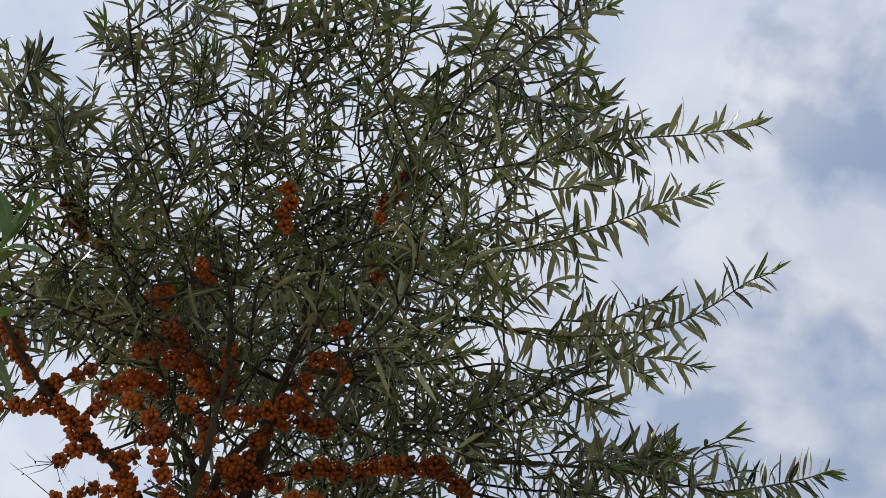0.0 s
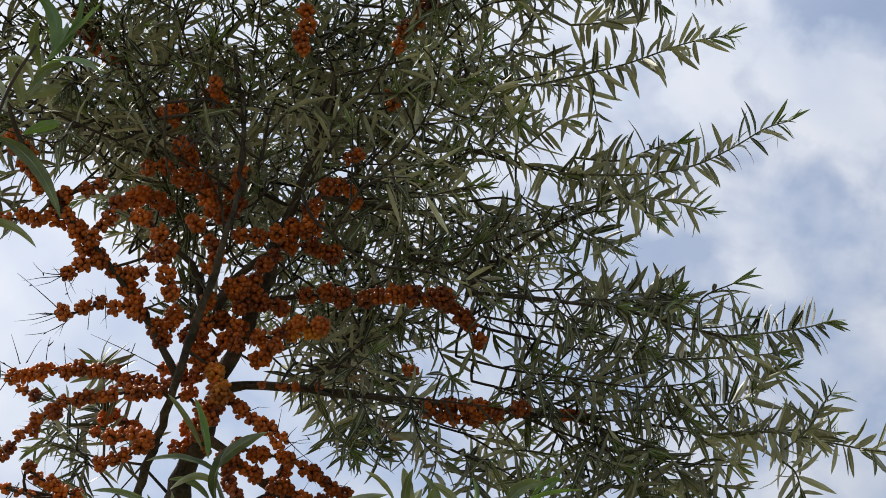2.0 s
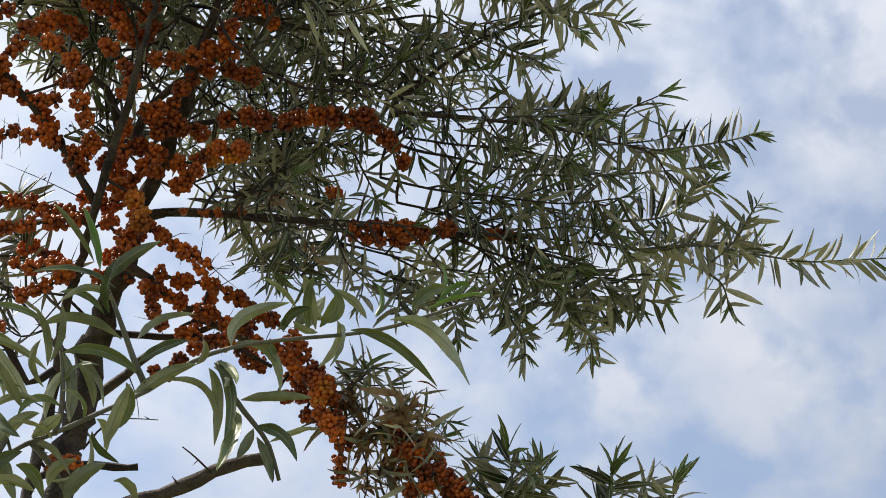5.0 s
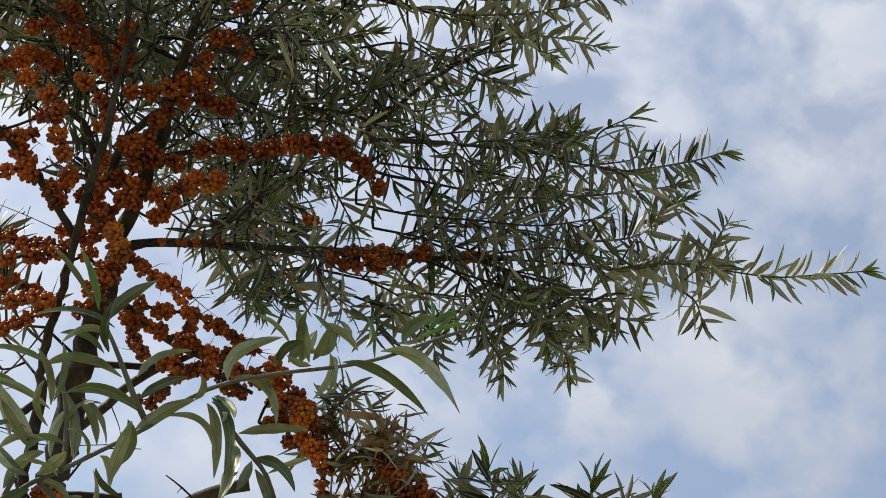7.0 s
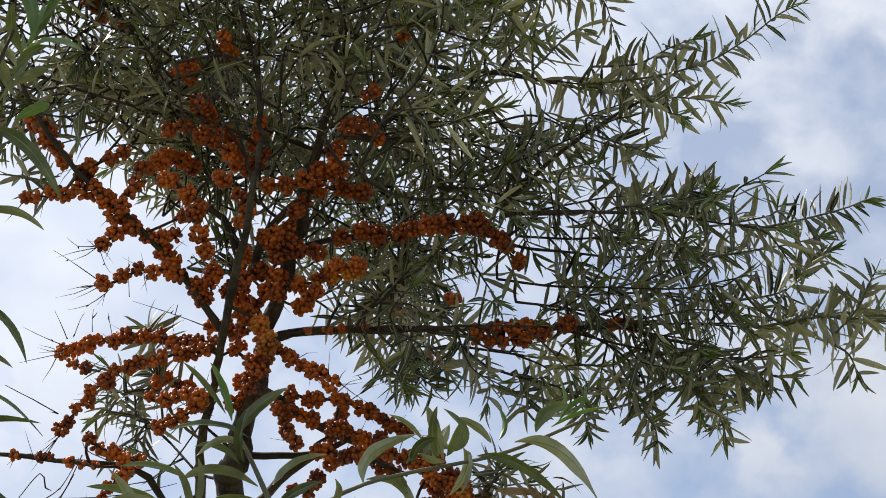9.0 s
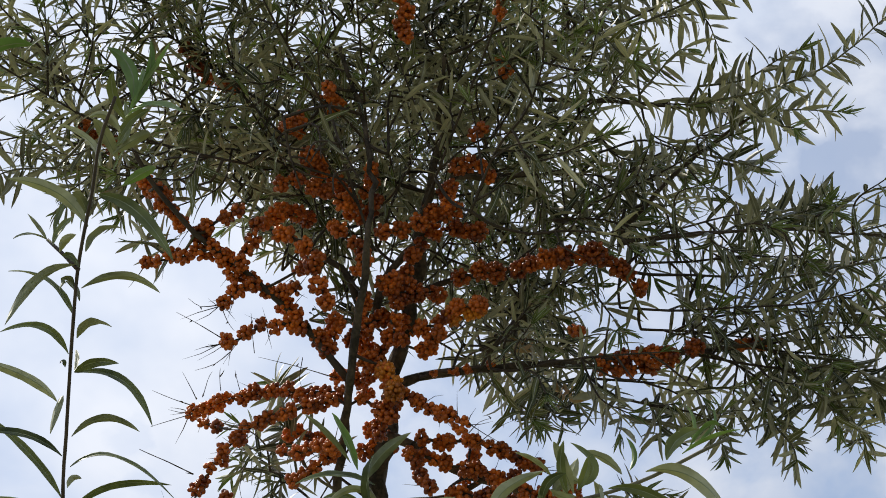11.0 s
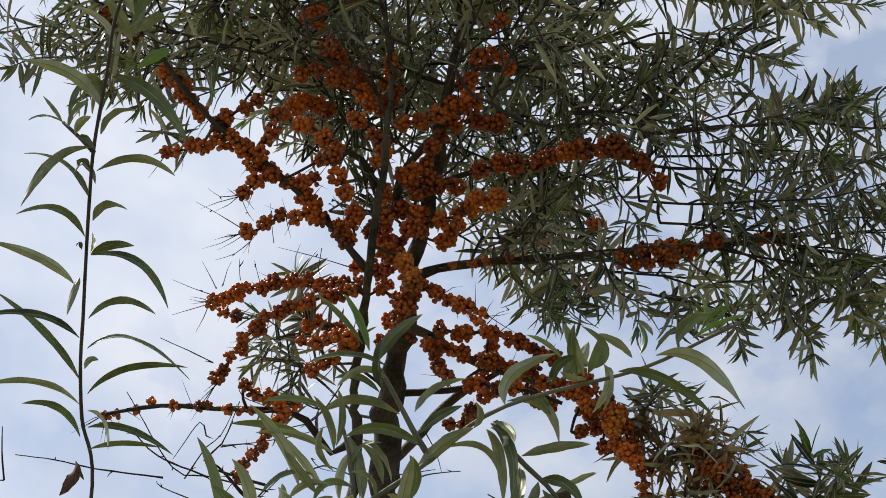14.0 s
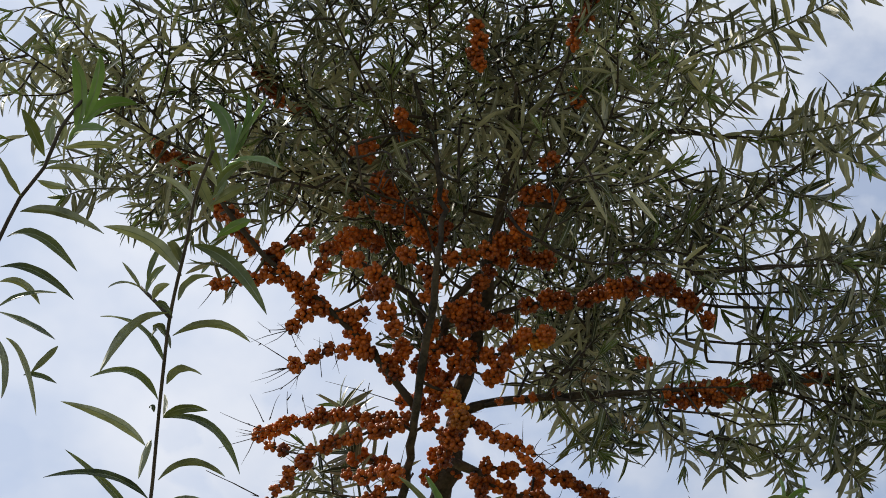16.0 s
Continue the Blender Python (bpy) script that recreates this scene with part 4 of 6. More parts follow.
leafy_bough([(0.226, 1.759, 2.723), (0.307, 1.774, 2.756), (0.375, 1.791, 2.785), (0.438, 1.812, 2.806)], 5, 12, 4.9)
leafy_bough([(0.136, 1.751, 2.750), (0.215, 1.746, 2.806), (0.296, 1.742, 2.855), (0.384, 1.738, 2.895)], 4, 12, 4.9)
leafy_bough([(0.030, 1.787, 2.603), (0.096, 1.870, 2.640), (0.159, 1.969, 2.644), (0.197, 2.066, 2.652)], 9, 12, 4.9)
leafy_bough([(0.298, 1.728, 2.660), (0.382, 1.790, 2.694), (0.469, 1.842, 2.738), (0.562, 1.895, 2.774)], 4, 9, 4.9)
leafy_bough([(-0.265, 1.706, 2.879), (-0.329, 1.640, 2.883), (-0.383, 1.579, 2.880), (-0.420, 1.503, 2.895)], 11, 13, 4.9)
leafy_bough([(-0.190, 1.637, 2.899), (-0.132, 1.589, 2.914), (-0.090, 1.532, 2.938), (-0.076, 1.465, 2.967)], 11, 13, 4.9)
leafy_bough([(-0.007, 1.691, 2.835), (0.007, 1.679, 2.914), (-0.007, 1.665, 2.993), (0.008, 1.647, 3.072)], 11, 13, 4.9)
leafy_bough([(0.045, 1.623, 2.755), (0.085, 1.604, 2.807), (0.113, 1.584, 2.859), (0.113, 1.555, 2.923)], 8, 12, 4.9)
leafy_bough([(-0.328, 1.687, 2.805), (-0.381, 1.707, 2.819), (-0.435, 1.710, 2.855), (-0.510, 1.711, 2.882)], 9, 12, 4.9)
leafy_bough([(0.216, 1.937, 2.377), (0.260, 1.943, 2.394), (0.310, 1.953, 2.398), (0.353, 1.965, 2.396)], 3, 9, 4.9)
leafy_bough([(-0.127, 1.877, 2.411), (-0.174, 1.922, 2.477), (-0.223, 1.968, 2.537), (-0.268, 2.018, 2.586)], 4, 8, 4.9)
fruiting_twig([(-0.086, 1.749, 2.605), (-0.093, 1.763, 2.590), (-0.072, 1.771, 2.586)], 1.0, 0)
fruiting_twig([(-0.126, 1.774, 2.557), (-0.093, 1.793, 2.560), (-0.087, 1.818, 2.549)], 1.0, 0)
fruiting_twig([(-0.085, 1.786, 2.495), (-0.058, 1.793, 2.476), (-0.091, 1.792, 2.468)], .9, 0)
fruiting_twig([(-0.178, 1.783, 2.486), (-0.153, 1.812, 2.497), (-0.121, 1.849, 2.489)], .9, 0)
fruiting_twig([(0.028, 1.829, 2.405), (0.056, 1.835, 2.429), (0.083, 1.853, 2.426), (0.118, 1.872, 2.417)], 1.0, 0)
fruiting_twig([(0.035, 1.798, 2.471), (0.049, 1.821, 2.453), (0.029, 1.839, 2.446)], .9, 0)
fruiting_twig([(-0.202, 1.642, 2.688), (-0.178, 1.654, 2.716), (-0.153, 1.680, 2.721)], 1.0, 0)
fruiting_twig([(-0.083, 1.627, 2.725), (-0.070, 1.644, 2.717), (-0.081, 1.660, 2.708)], 1.0, 0)
leafy_bough([(-0.095, 1.941, 2.732), (-0.066, 1.955, 2.820), (-0.052, 1.960, 2.916), (-0.068, 1.960, 3.013)], 12, 14, 4.9)
leafy_bough([(-0.019, 1.922, 2.669), (0.026, 1.998, 2.747), (0.060, 2.064, 2.840), (0.080, 2.118, 2.950)], 12, 12, 4.9)
leafy_bough([(-0.151, 1.861, 2.762), (-0.120, 1.799, 2.800), (-0.132, 1.733, 2.833), (-0.157, 1.667, 2.863)], 12, 13, 4.9)
leafy_bough([(0.089, 1.851, 2.688), (0.131, 1.821, 2.703), (0.165, 1.802, 2.699), (0.199, 1.789, 2.684)], 9, 12, 4.9)
leafy_bough([(0.053, 1.877, 2.645), (0.093, 1.939, 2.713), (0.143, 2.009, 2.762), (0.189, 2.091, 2.790)], 12, 12, 4.9)
leafy_bough([(-0.195, 1.847, 2.779), (-0.192, 1.946, 2.907), (-0.221, 2.034, 3.046)], 10, 12, 4.9)
leafy_bough([(0.010, 1.866, 2.765), (0.042, 1.919, 2.879), (0.108, 1.979, 2.976), (0.180, 2.035, 3.075)], 12, 12, 4.9)
leafy_bough([(-0.127, 1.893, 2.899), (-0.081, 1.875, 2.961), (-0.019, 1.863, 3.009), (0.027, 1.839, 3.069)], 12, 14, 4.9)
leafy_bough([(-0.238, 1.803, 2.838), (-0.284, 1.794, 2.895), (-0.332, 1.792, 2.939), (-0.394, 1.791, 2.975)], 12, 12, 4.9)
limb('twig', [(-0.219, 1.813, 2.289), (-0.288, 1.798, 2.303), (-0.326, 1.788, 2.310), (-0.377, 1.746, 2.386)], .0011, .0005)
limb('twig', [(-0.313, 1.795, 2.299), (-0.289, 1.785, 2.333), (-0.273, 1.783, 2.346), (-0.255, 1.771, 2.379)], .0009, .0004)
limb('twig', [(-0.289, 1.780, 2.345), (-0.296, 1.773, 2.359), (-0.326, 1.785, 2.319)], .0009, .0004)
limb('twig', [(-0.231, 1.813, 2.283), (-0.213, 1.809, 2.301), (-0.197, 1.805, 2.314)], .0010, .0005)
limb('twig', [(-0.306, 1.804, 2.278), (-0.338, 1.794, 2.289), (-0.344, 1.791, 2.295)], .0008, .0004)
limb('twig', [(-0.273, 1.787, 2.334), (-0.248, 1.789, 2.338), (-0.232, 1.792, 2.337)], .0009, .0004)
limb('twig', [(-0.278, 1.730, 2.413), (-0.306, 1.720, 2.424), (-0.337, 1.709, 2.435)], .0008, .0004)
limb('twig', [(-0.192, 1.767, 2.357), (-0.218, 1.758, 2.370), (-0.246, 1.750, 2.380), (-0.250, 1.744, 2.392)], .0008, .0004)
limb('limb', [(-0.221, 1.838, 2.278), (-0.246, 1.831, 2.289), (-0.279, 1.814, 2.321), (-0.295, 1.809, 2.327)], .0030, .0008)
limb('twig', [(-0.080, 1.877, 2.289), (-0.060, 1.867, 2.317), (-0.040, 1.864, 2.327), (-0.000, 1.863, 2.331)], .0014, .0006)
limb('twig', [(-0.107, 1.797, 2.474), (-0.147, 1.823, 2.413), (-0.173, 1.833, 2.385), (-0.206, 1.834, 2.375)], .0012, .0006)
leafy_shoot([(0.411, 1.622, 2.654), (0.441, 1.564, 2.638), (0.434, 1.520, 2.618)], 4.5)
leafy_shoot([(0.468, 1.633, 2.650), (0.521, 1.604, 2.649), (0.526, 1.588, 2.651)], 4.5)
leafy_shoot([(0.456, 1.639, 2.609), (0.532, 1.621, 2.618), (0.578, 1.611, 2.627)], 4.5)
leafy_shoot([(0.382, 1.667, 2.614), (0.441, 1.659, 2.618), (0.469, 1.655, 2.625)], 4.5)
leafy_shoot([(0.498, 1.670, 2.534), (0.549, 1.704, 2.529), (0.566, 1.738, 2.543)], 4.5)
leafy_shoot([(0.404, 1.700, 2.507), (0.441, 1.711, 2.473), (0.452, 1.723, 2.452)], 4.5)
leafy_shoot([(0.117, 1.742, 2.517), (0.126, 1.737, 2.486), (0.117, 1.728, 2.465)], 4.5)
leafy_shoot([(0.538, 1.648, 2.529), (0.612, 1.663, 2.558), (0.672, 1.687, 2.577)], 4.5)
leafy_shoot([(0.382, 1.692, 2.552), (0.436, 1.642, 2.540), (0.472, 1.604, 2.514)], 4.5)
leafy_shoot([(0.291, 1.407, 2.958), (0.351, 1.401, 2.945), (0.366, 1.402, 2.935)], 4.5)
leafy_shoot([(0.242, 1.364, 3.010), (0.274, 1.320, 2.991), (0.274, 1.289, 2.966)], 4.5)
leafy_shoot([(0.222, 1.401, 2.976), (0.275, 1.391, 3.005), (0.289, 1.399, 3.021)], 4.5)
leafy_shoot([(0.272, 1.447, 2.918), (0.323, 1.460, 2.947), (0.335, 1.482, 2.975)], 4.5)
leafy_shoot([(0.305, 1.541, 2.800), (0.355, 1.523, 2.794), (0.390, 1.497, 2.801), (0.412, 1.479, 2.801)], 4.5)
leafy_shoot([(0.346, 1.544, 2.784), (0.382, 1.529, 2.737), (0.398, 1.503, 2.710)], 4.5)
leafy_shoot([(0.387, 1.617, 2.670), (0.436, 1.647, 2.704), (0.465, 1.682, 2.736)], 4.5)
leafy_shoot([(0.190, 1.510, 2.860), (0.216, 1.494, 2.810), (0.224, 1.466, 2.777)], 4.5)
leafy_shoot([(-0.014, 1.360, 3.032), (-0.032, 1.382, 3.092), (-0.038, 1.411, 3.145)], 4.5)
leafy_shoot([(0.040, 1.364, 3.028), (0.061, 1.309, 3.021), (0.064, 1.268, 3.000)], 4.5)
leafy_shoot([(-0.170, 1.370, 3.012), (-0.146, 1.339, 3.022), (-0.135, 1.321, 3.018)], 4.5)
leafy_shoot([(-0.270, 1.492, 2.864), (-0.296, 1.457, 2.872), (-0.303, 1.436, 2.867)], 4.5)
fruiting_twig([(-0.053, 1.689, 2.571), (-0.069, 1.710, 2.552), (-0.080, 1.730, 2.533)], 1.05, 0)
fruiting_twig([(-0.083, 1.669, 2.604), (-0.090, 1.696, 2.582), (-0.102, 1.720, 2.565)], 1.0, 0)
fruiting_twig([(-0.050, 1.727, 2.502), (-0.063, 1.726, 2.473), (-0.072, 1.725, 2.444)], 1.0, 0)
fruiting_twig([(-0.043, 1.673, 2.599), (-0.053, 1.678, 2.572), (-0.040, 1.684, 2.545)], 1.0, 0)
leafy_bough([(0.087, 1.685, 2.576), (0.097, 1.833, 2.612), (0.082, 1.987, 2.637)], 6, 9, 4.9)
limb('thorn', [(-0.242, 1.656, 2.544), (-0.268, 1.645, 2.557), (-0.294, 1.634, 2.568)], .0007, .0002)
limb('thorn', [(-0.248, 1.636, 2.577), (-0.267, 1.635, 2.575), (-0.280, 1.628, 2.582)], .0006, .0002)
limb('thorn', [(-0.235, 1.664, 2.532), (-0.252, 1.668, 2.519), (-0.274, 1.669, 2.512)], .0006, .0002)
limb('thorn', [(-0.277, 1.687, 2.477), (-0.299, 1.681, 2.483), (-0.321, 1.673, 2.490)], .0006, .0002)
limb('thorn', [(-0.277, 1.691, 2.469), (-0.302, 1.691, 2.461), (-0.323, 1.691, 2.454)], .0006, .0002)
limb('thorn', [(-0.273, 1.684, 2.484), (-0.280, 1.676, 2.497), (-0.288, 1.668, 2.510)], .0006, .0002)
limb('thorn', [(-0.117, 1.698, 2.514), (-0.162, 1.688, 2.525), (-0.205, 1.679, 2.533)], .0007, .0002)
limb('thorn', [(-0.243, 1.639, 2.574), (-0.237, 1.647, 2.561), (-0.230, 1.653, 2.553)], .0005, .0002)
limb('thorn', [(-0.223, 1.727, 2.412), (-0.226, 1.734, 2.397), (-0.223, 1.740, 2.383)], .0005, .0002)
limb('thorn', [(-0.208, 1.668, 2.532), (-0.210, 1.656, 2.551), (-0.211, 1.645, 2.571)], .0005, .0002)
limb('thorn', [(-0.265, 1.683, 2.489), (-0.260, 1.676, 2.504), (-0.255, 1.672, 2.512)], .0005, .0002)
limb('thorn', [(-0.246, 1.683, 2.493), (-0.247, 1.676, 2.507), (-0.246, 1.671, 2.516)], .0005, .0002)
limb('thorn', [(-0.224, 1.687, 2.492), (-0.228, 1.679, 2.506), (-0.230, 1.675, 2.514)], .0005, .0002)
limb('thorn', [(0.041, 1.736, 2.445), (0.067, 1.727, 2.462), (0.083, 1.724, 2.468)], .0006, .0002)
limb('thorn', [(0.032, 1.731, 2.457), (0.045, 1.725, 2.468), (0.058, 1.723, 2.471)], .0006, .0002)
limb('thorn', [(-0.154, 1.675, 2.529), (-0.158, 1.686, 2.509), (-0.156, 1.690, 2.501)], .0005, .0002)
fruiting_twig([(0.175, 1.771, 2.369), (0.184, 1.777, 2.349), (0.192, 1.782, 2.328), (0.196, 1.785, 2.312)], 1.3, 0)
fruiting_twig([(0.164, 1.808, 2.338), (0.181, 1.819, 2.341)], .9, 0)
fruiting_twig([(0.142, 1.801, 2.384), (0.159, 1.823, 2.375), (0.159, 1.844, 2.369)], 1.0, 0)
fruiting_twig([(0.213, 1.821, 2.318), (0.210, 1.835, 2.295), (0.216, 1.844, 2.279)], .9, 0)
fruiting_twig([(0.264, 1.824, 2.347), (0.274, 1.813, 2.316), (0.292, 1.795, 2.298)], 1.2, 0)
fruiting_twig([(0.288, 1.832, 2.318), (0.292, 1.829, 2.283), (0.297, 1.824, 2.248)], 1.1, 0)
fruiting_twig([(0.319, 1.820, 2.307), (0.328, 1.808, 2.287), (0.332, 1.805, 2.245)], 1.0, 0)
fruiting_twig([(0.341, 1.824, 2.287), (0.354, 1.818, 2.266), (0.361, 1.814, 2.239)], 1.0, 0)
withered_tuft([(0.273, 1.791, 2.345)], 110, .030)
withered_tuft([(0.210, 1.805, 2.359)], 60, .026)
withered_tuft([(0.234, 1.811, 2.324)], 70, .028)
withered_tuft([(0.299, 1.804, 2.316)], 70, .028)
withered_tuft([(0.269, 1.833, 2.295)], 50, .028)
withered_tuft([(0.315, 1.829, 2.286)], 50, .028)
withered_tuft([(0.239, 1.843, 2.281)], 40, .024)
leafy_bough([(0.203, 1.831, 2.377), (0.222, 1.860, 2.407), (0.243, 1.892, 2.431)], 5, 6, 4.9)
leafy_shoot([(0.389, 1.821, 2.238), (0.400, 1.776, 2.270), (0.385, 1.737, 2.296)], 6.0)
leafy_shoot([(0.428, 1.816, 2.227), (0.444, 1.808, 2.281), (0.443, 1.812, 2.311)], 6.0)
leafy_shoot([(0.509, 1.796, 2.223), (0.506, 1.744, 2.259), (0.496, 1.703, 2.271)], 6.0)
leafy_shoot([(0.581, 1.772, 2.225), (0.583, 1.756, 2.266), (0.584, 1.748, 2.286)], 6.0)
limb('twig', [(0.273, 1.839, 2.250), (0.256, 1.828, 2.285), (0.269, 1.809, 2.328), (0.277, 1.801, 2.346)], .0016, .0008)
limb('twig', [(0.205, 1.818, 2.329), (0.234, 1.823, 2.307), (0.244, 1.833, 2.278), (0.242, 1.844, 2.248)], .0016, .0008)
leafy_bough([(0.123, 1.795, 2.720), (0.194, 1.837, 2.807), (0.269, 1.892, 2.870), (0.357, 1.943, 2.931)], 7, 9, 4.9)
leafy_bough([(0.247, 1.768, 2.703), (0.313, 1.751, 2.693), (0.377, 1.729, 2.686), (0.440, 1.712, 2.668)], 4, 9, 4.9)
leafy_bough([(0.298, 1.788, 2.618), (0.340, 1.763, 2.588), (0.393, 1.735, 2.558), (0.449, 1.701, 2.532)], 6, 8, 4.9)
limb('limb', [(0.117, 1.606, 2.836), (0.224, 1.602, 2.826), (0.313, 1.599, 2.810), (0.392, 1.592, 2.796)], .0030, .0014)
limb('limb', [(0.218, 1.693, 2.697), (0.245, 1.675, 2.718), (0.287, 1.646, 2.752), (0.357, 1.606, 2.789), (0.404, 1.582, 2.804)], .0034, .0016)
limb('limb', [(0.216, 1.682, 2.677), (0.236, 1.678, 2.679), (0.311, 1.666, 2.679), (0.439, 1.644, 2.668)], .0030, .0014)
withered_tuft([(0.139, 1.732, 2.504)], 14, .030)
withered_tuft([(0.094, 1.710, 2.552)], 9, .026)
leafy_bough([(-0.338, 1.683, 2.934), (-0.274, 1.777, 2.964), (-0.207, 1.853, 3.014), (-0.133, 1.926, 3.063)], 12, 13, 4.9)
leafy_bough([(-0.342, 1.727, 2.876), (-0.292, 1.720, 2.992), (-0.229, 1.756, 3.052), (-0.154, 1.820, 3.077)], 10, 13, 4.9)
leafy_bough([(-0.301, 1.778, 2.947), (-0.233, 1.839, 2.963), (-0.160, 1.893, 2.984), (-0.068, 1.933, 3.023)], 8, 12, 4.9)
leafy_bough([(-0.065, 1.709, 2.943), (-0.013, 1.676, 2.982), (0.040, 1.641, 3.019), (0.078, 1.606, 3.054)], 8, 13, 4.9)
leafy_bough([(0.190, 1.572, 3.093), (0.256, 1.623, 3.183), (0.328, 1.675, 3.268), (0.390, 1.733, 3.347)], 8, 12, 4.9)
leafy_bough([(0.181, 1.773, 2.546), (0.243, 1.824, 2.567), (0.308, 1.874, 2.587), (0.376, 1.921, 2.605)], 6, 7, 4.9)
leafy_bough([(0.208, 1.764, 2.516), (0.249, 1.761, 2.502), (0.290, 1.757, 2.491), (0.317, 1.755, 2.476)], 2, 6, 4.9)
leafy_shoot([(0.308, 1.748, 2.494), (0.323, 1.763, 2.459), (0.328, 1.769, 2.442)], 4.5)
leafy_shoot([(0.383, 1.746, 2.467), (0.400, 1.742, 2.438), (0.402, 1.737, 2.417)], 4.5)
leafy_shoot([(0.459, 1.726, 2.469), (0.483, 1.750, 2.454), (0.493, 1.776, 2.444)], 4.5)
leafy_shoot([(0.241, 1.752, 2.507), (0.259, 1.794, 2.493), (0.264, 1.829, 2.494)], 4.5)
leafy_shoot([(0.206, 1.749, 2.522), (0.211, 1.763, 2.486), (0.208, 1.766, 2.470)], 4.5)
leafy_bough([(-0.116, 1.488, 2.743), (-0.102, 1.481, 2.685), (-0.082, 1.470, 2.632)], 4, 7, 4.9)
leafy_bough([(-0.166, 1.493, 2.731), (-0.159, 1.513, 2.692), (-0.147, 1.529, 2.658)], 3, 7, 4.9)
leafy_bough([(0.055, 1.813, 2.844), (0.113, 1.791, 2.873), (0.171, 1.779, 2.882), (0.229, 1.763, 2.896)], 7, 10, 4.9)
leafy_bough([(0.053, 1.811, 2.756), (0.115, 1.867, 2.809), (0.195, 1.915, 2.867), (0.280, 1.968, 2.911)], 6, 10, 4.9)
leafy_bough([(0.105, 1.612, 2.648), (0.150, 1.604, 2.646), (0.195, 1.600, 2.638), (0.235, 1.604, 2.622)], 4, 5, 4.9)
leafy_bough([(0.140, 1.670, 2.705), (0.190, 1.655, 2.695), (0.235, 1.645, 2.675)], 4, 7, 4.9)
leafy_bough([(-0.200, 1.860, 2.760), (-0.120, 1.840, 2.850), (-0.050, 1.830, 2.930)], 9, 12, 4.9)
leafy_bough([(-0.050, 1.900, 2.740), (0.030, 1.880, 2.830), (0.100, 1.870, 2.920)], 9, 12, 4.9)
leafy_bough([(-0.280, 1.800, 2.800), (-0.200, 1.740, 2.880), (-0.120, 1.700, 2.960)], 9, 12, 4.9)
leafy_bough([(-0.100, 1.700, 2.900), (-0.020, 1.640, 2.950), (0.060, 1.600, 3.000)], 9, 12, 4.9)
leafy_bough([(-0.180, 1.600, 2.930), (-0.120, 1.540, 2.990), (-0.060, 1.500, 3.040)], 8, 12, 4.9)
leafy_bough([(0.050, 1.700, 2.860), (0.120, 1.660, 2.920), (0.180, 1.620, 2.980)], 8, 12, 4.9)
leafy_bough([(0.300, 1.735, 2.600), (0.380, 1.760, 2.625), (0.470, 1.790, 2.640), (0.560, 1.815, 2.645)], 6, 8, 4.9)
leafy_bough([(0.290, 1.715, 2.545), (0.380, 1.715, 2.525), (0.470, 1.712, 2.515), (0.550, 1.705, 2.520)], 7, 8, 4.9)
leafy_bough([(0.240, 1.735, 2.590), (0.310, 1.745, 2.590), (0.390, 1.750, 2.580)], 5, 8, 4.9)
leafy_bough([(0.000, 1.720, 2.850), (0.070, 1.715, 2.845), (0.140, 1.720, 2.825)], 6, 8, 4.9)

# ---- young shoots in front ----
SLENDER_LABEL = "slender young shoot with long arching green leaves"
SECOND_LABEL = "young leafy shoot with drooping narrow green leaves"
BUSHY_LABEL = "bushy young plant with long pale-backed green leaves"


def plant(base, label):
    return thing("young_shoot", base, label, "plant", "young shoots before the shrub")


def young_stem(owner, points, r0, dark=False):
    line = smooth_path(points, 0.008)
    stem = Mesh()
    stem.tube(line, np.linspace(r0, 0.0009, len(line)), 8, 0.04)
    return part("stem", stem, (RED_STEM if dark else GREEN_STEM,), owner)


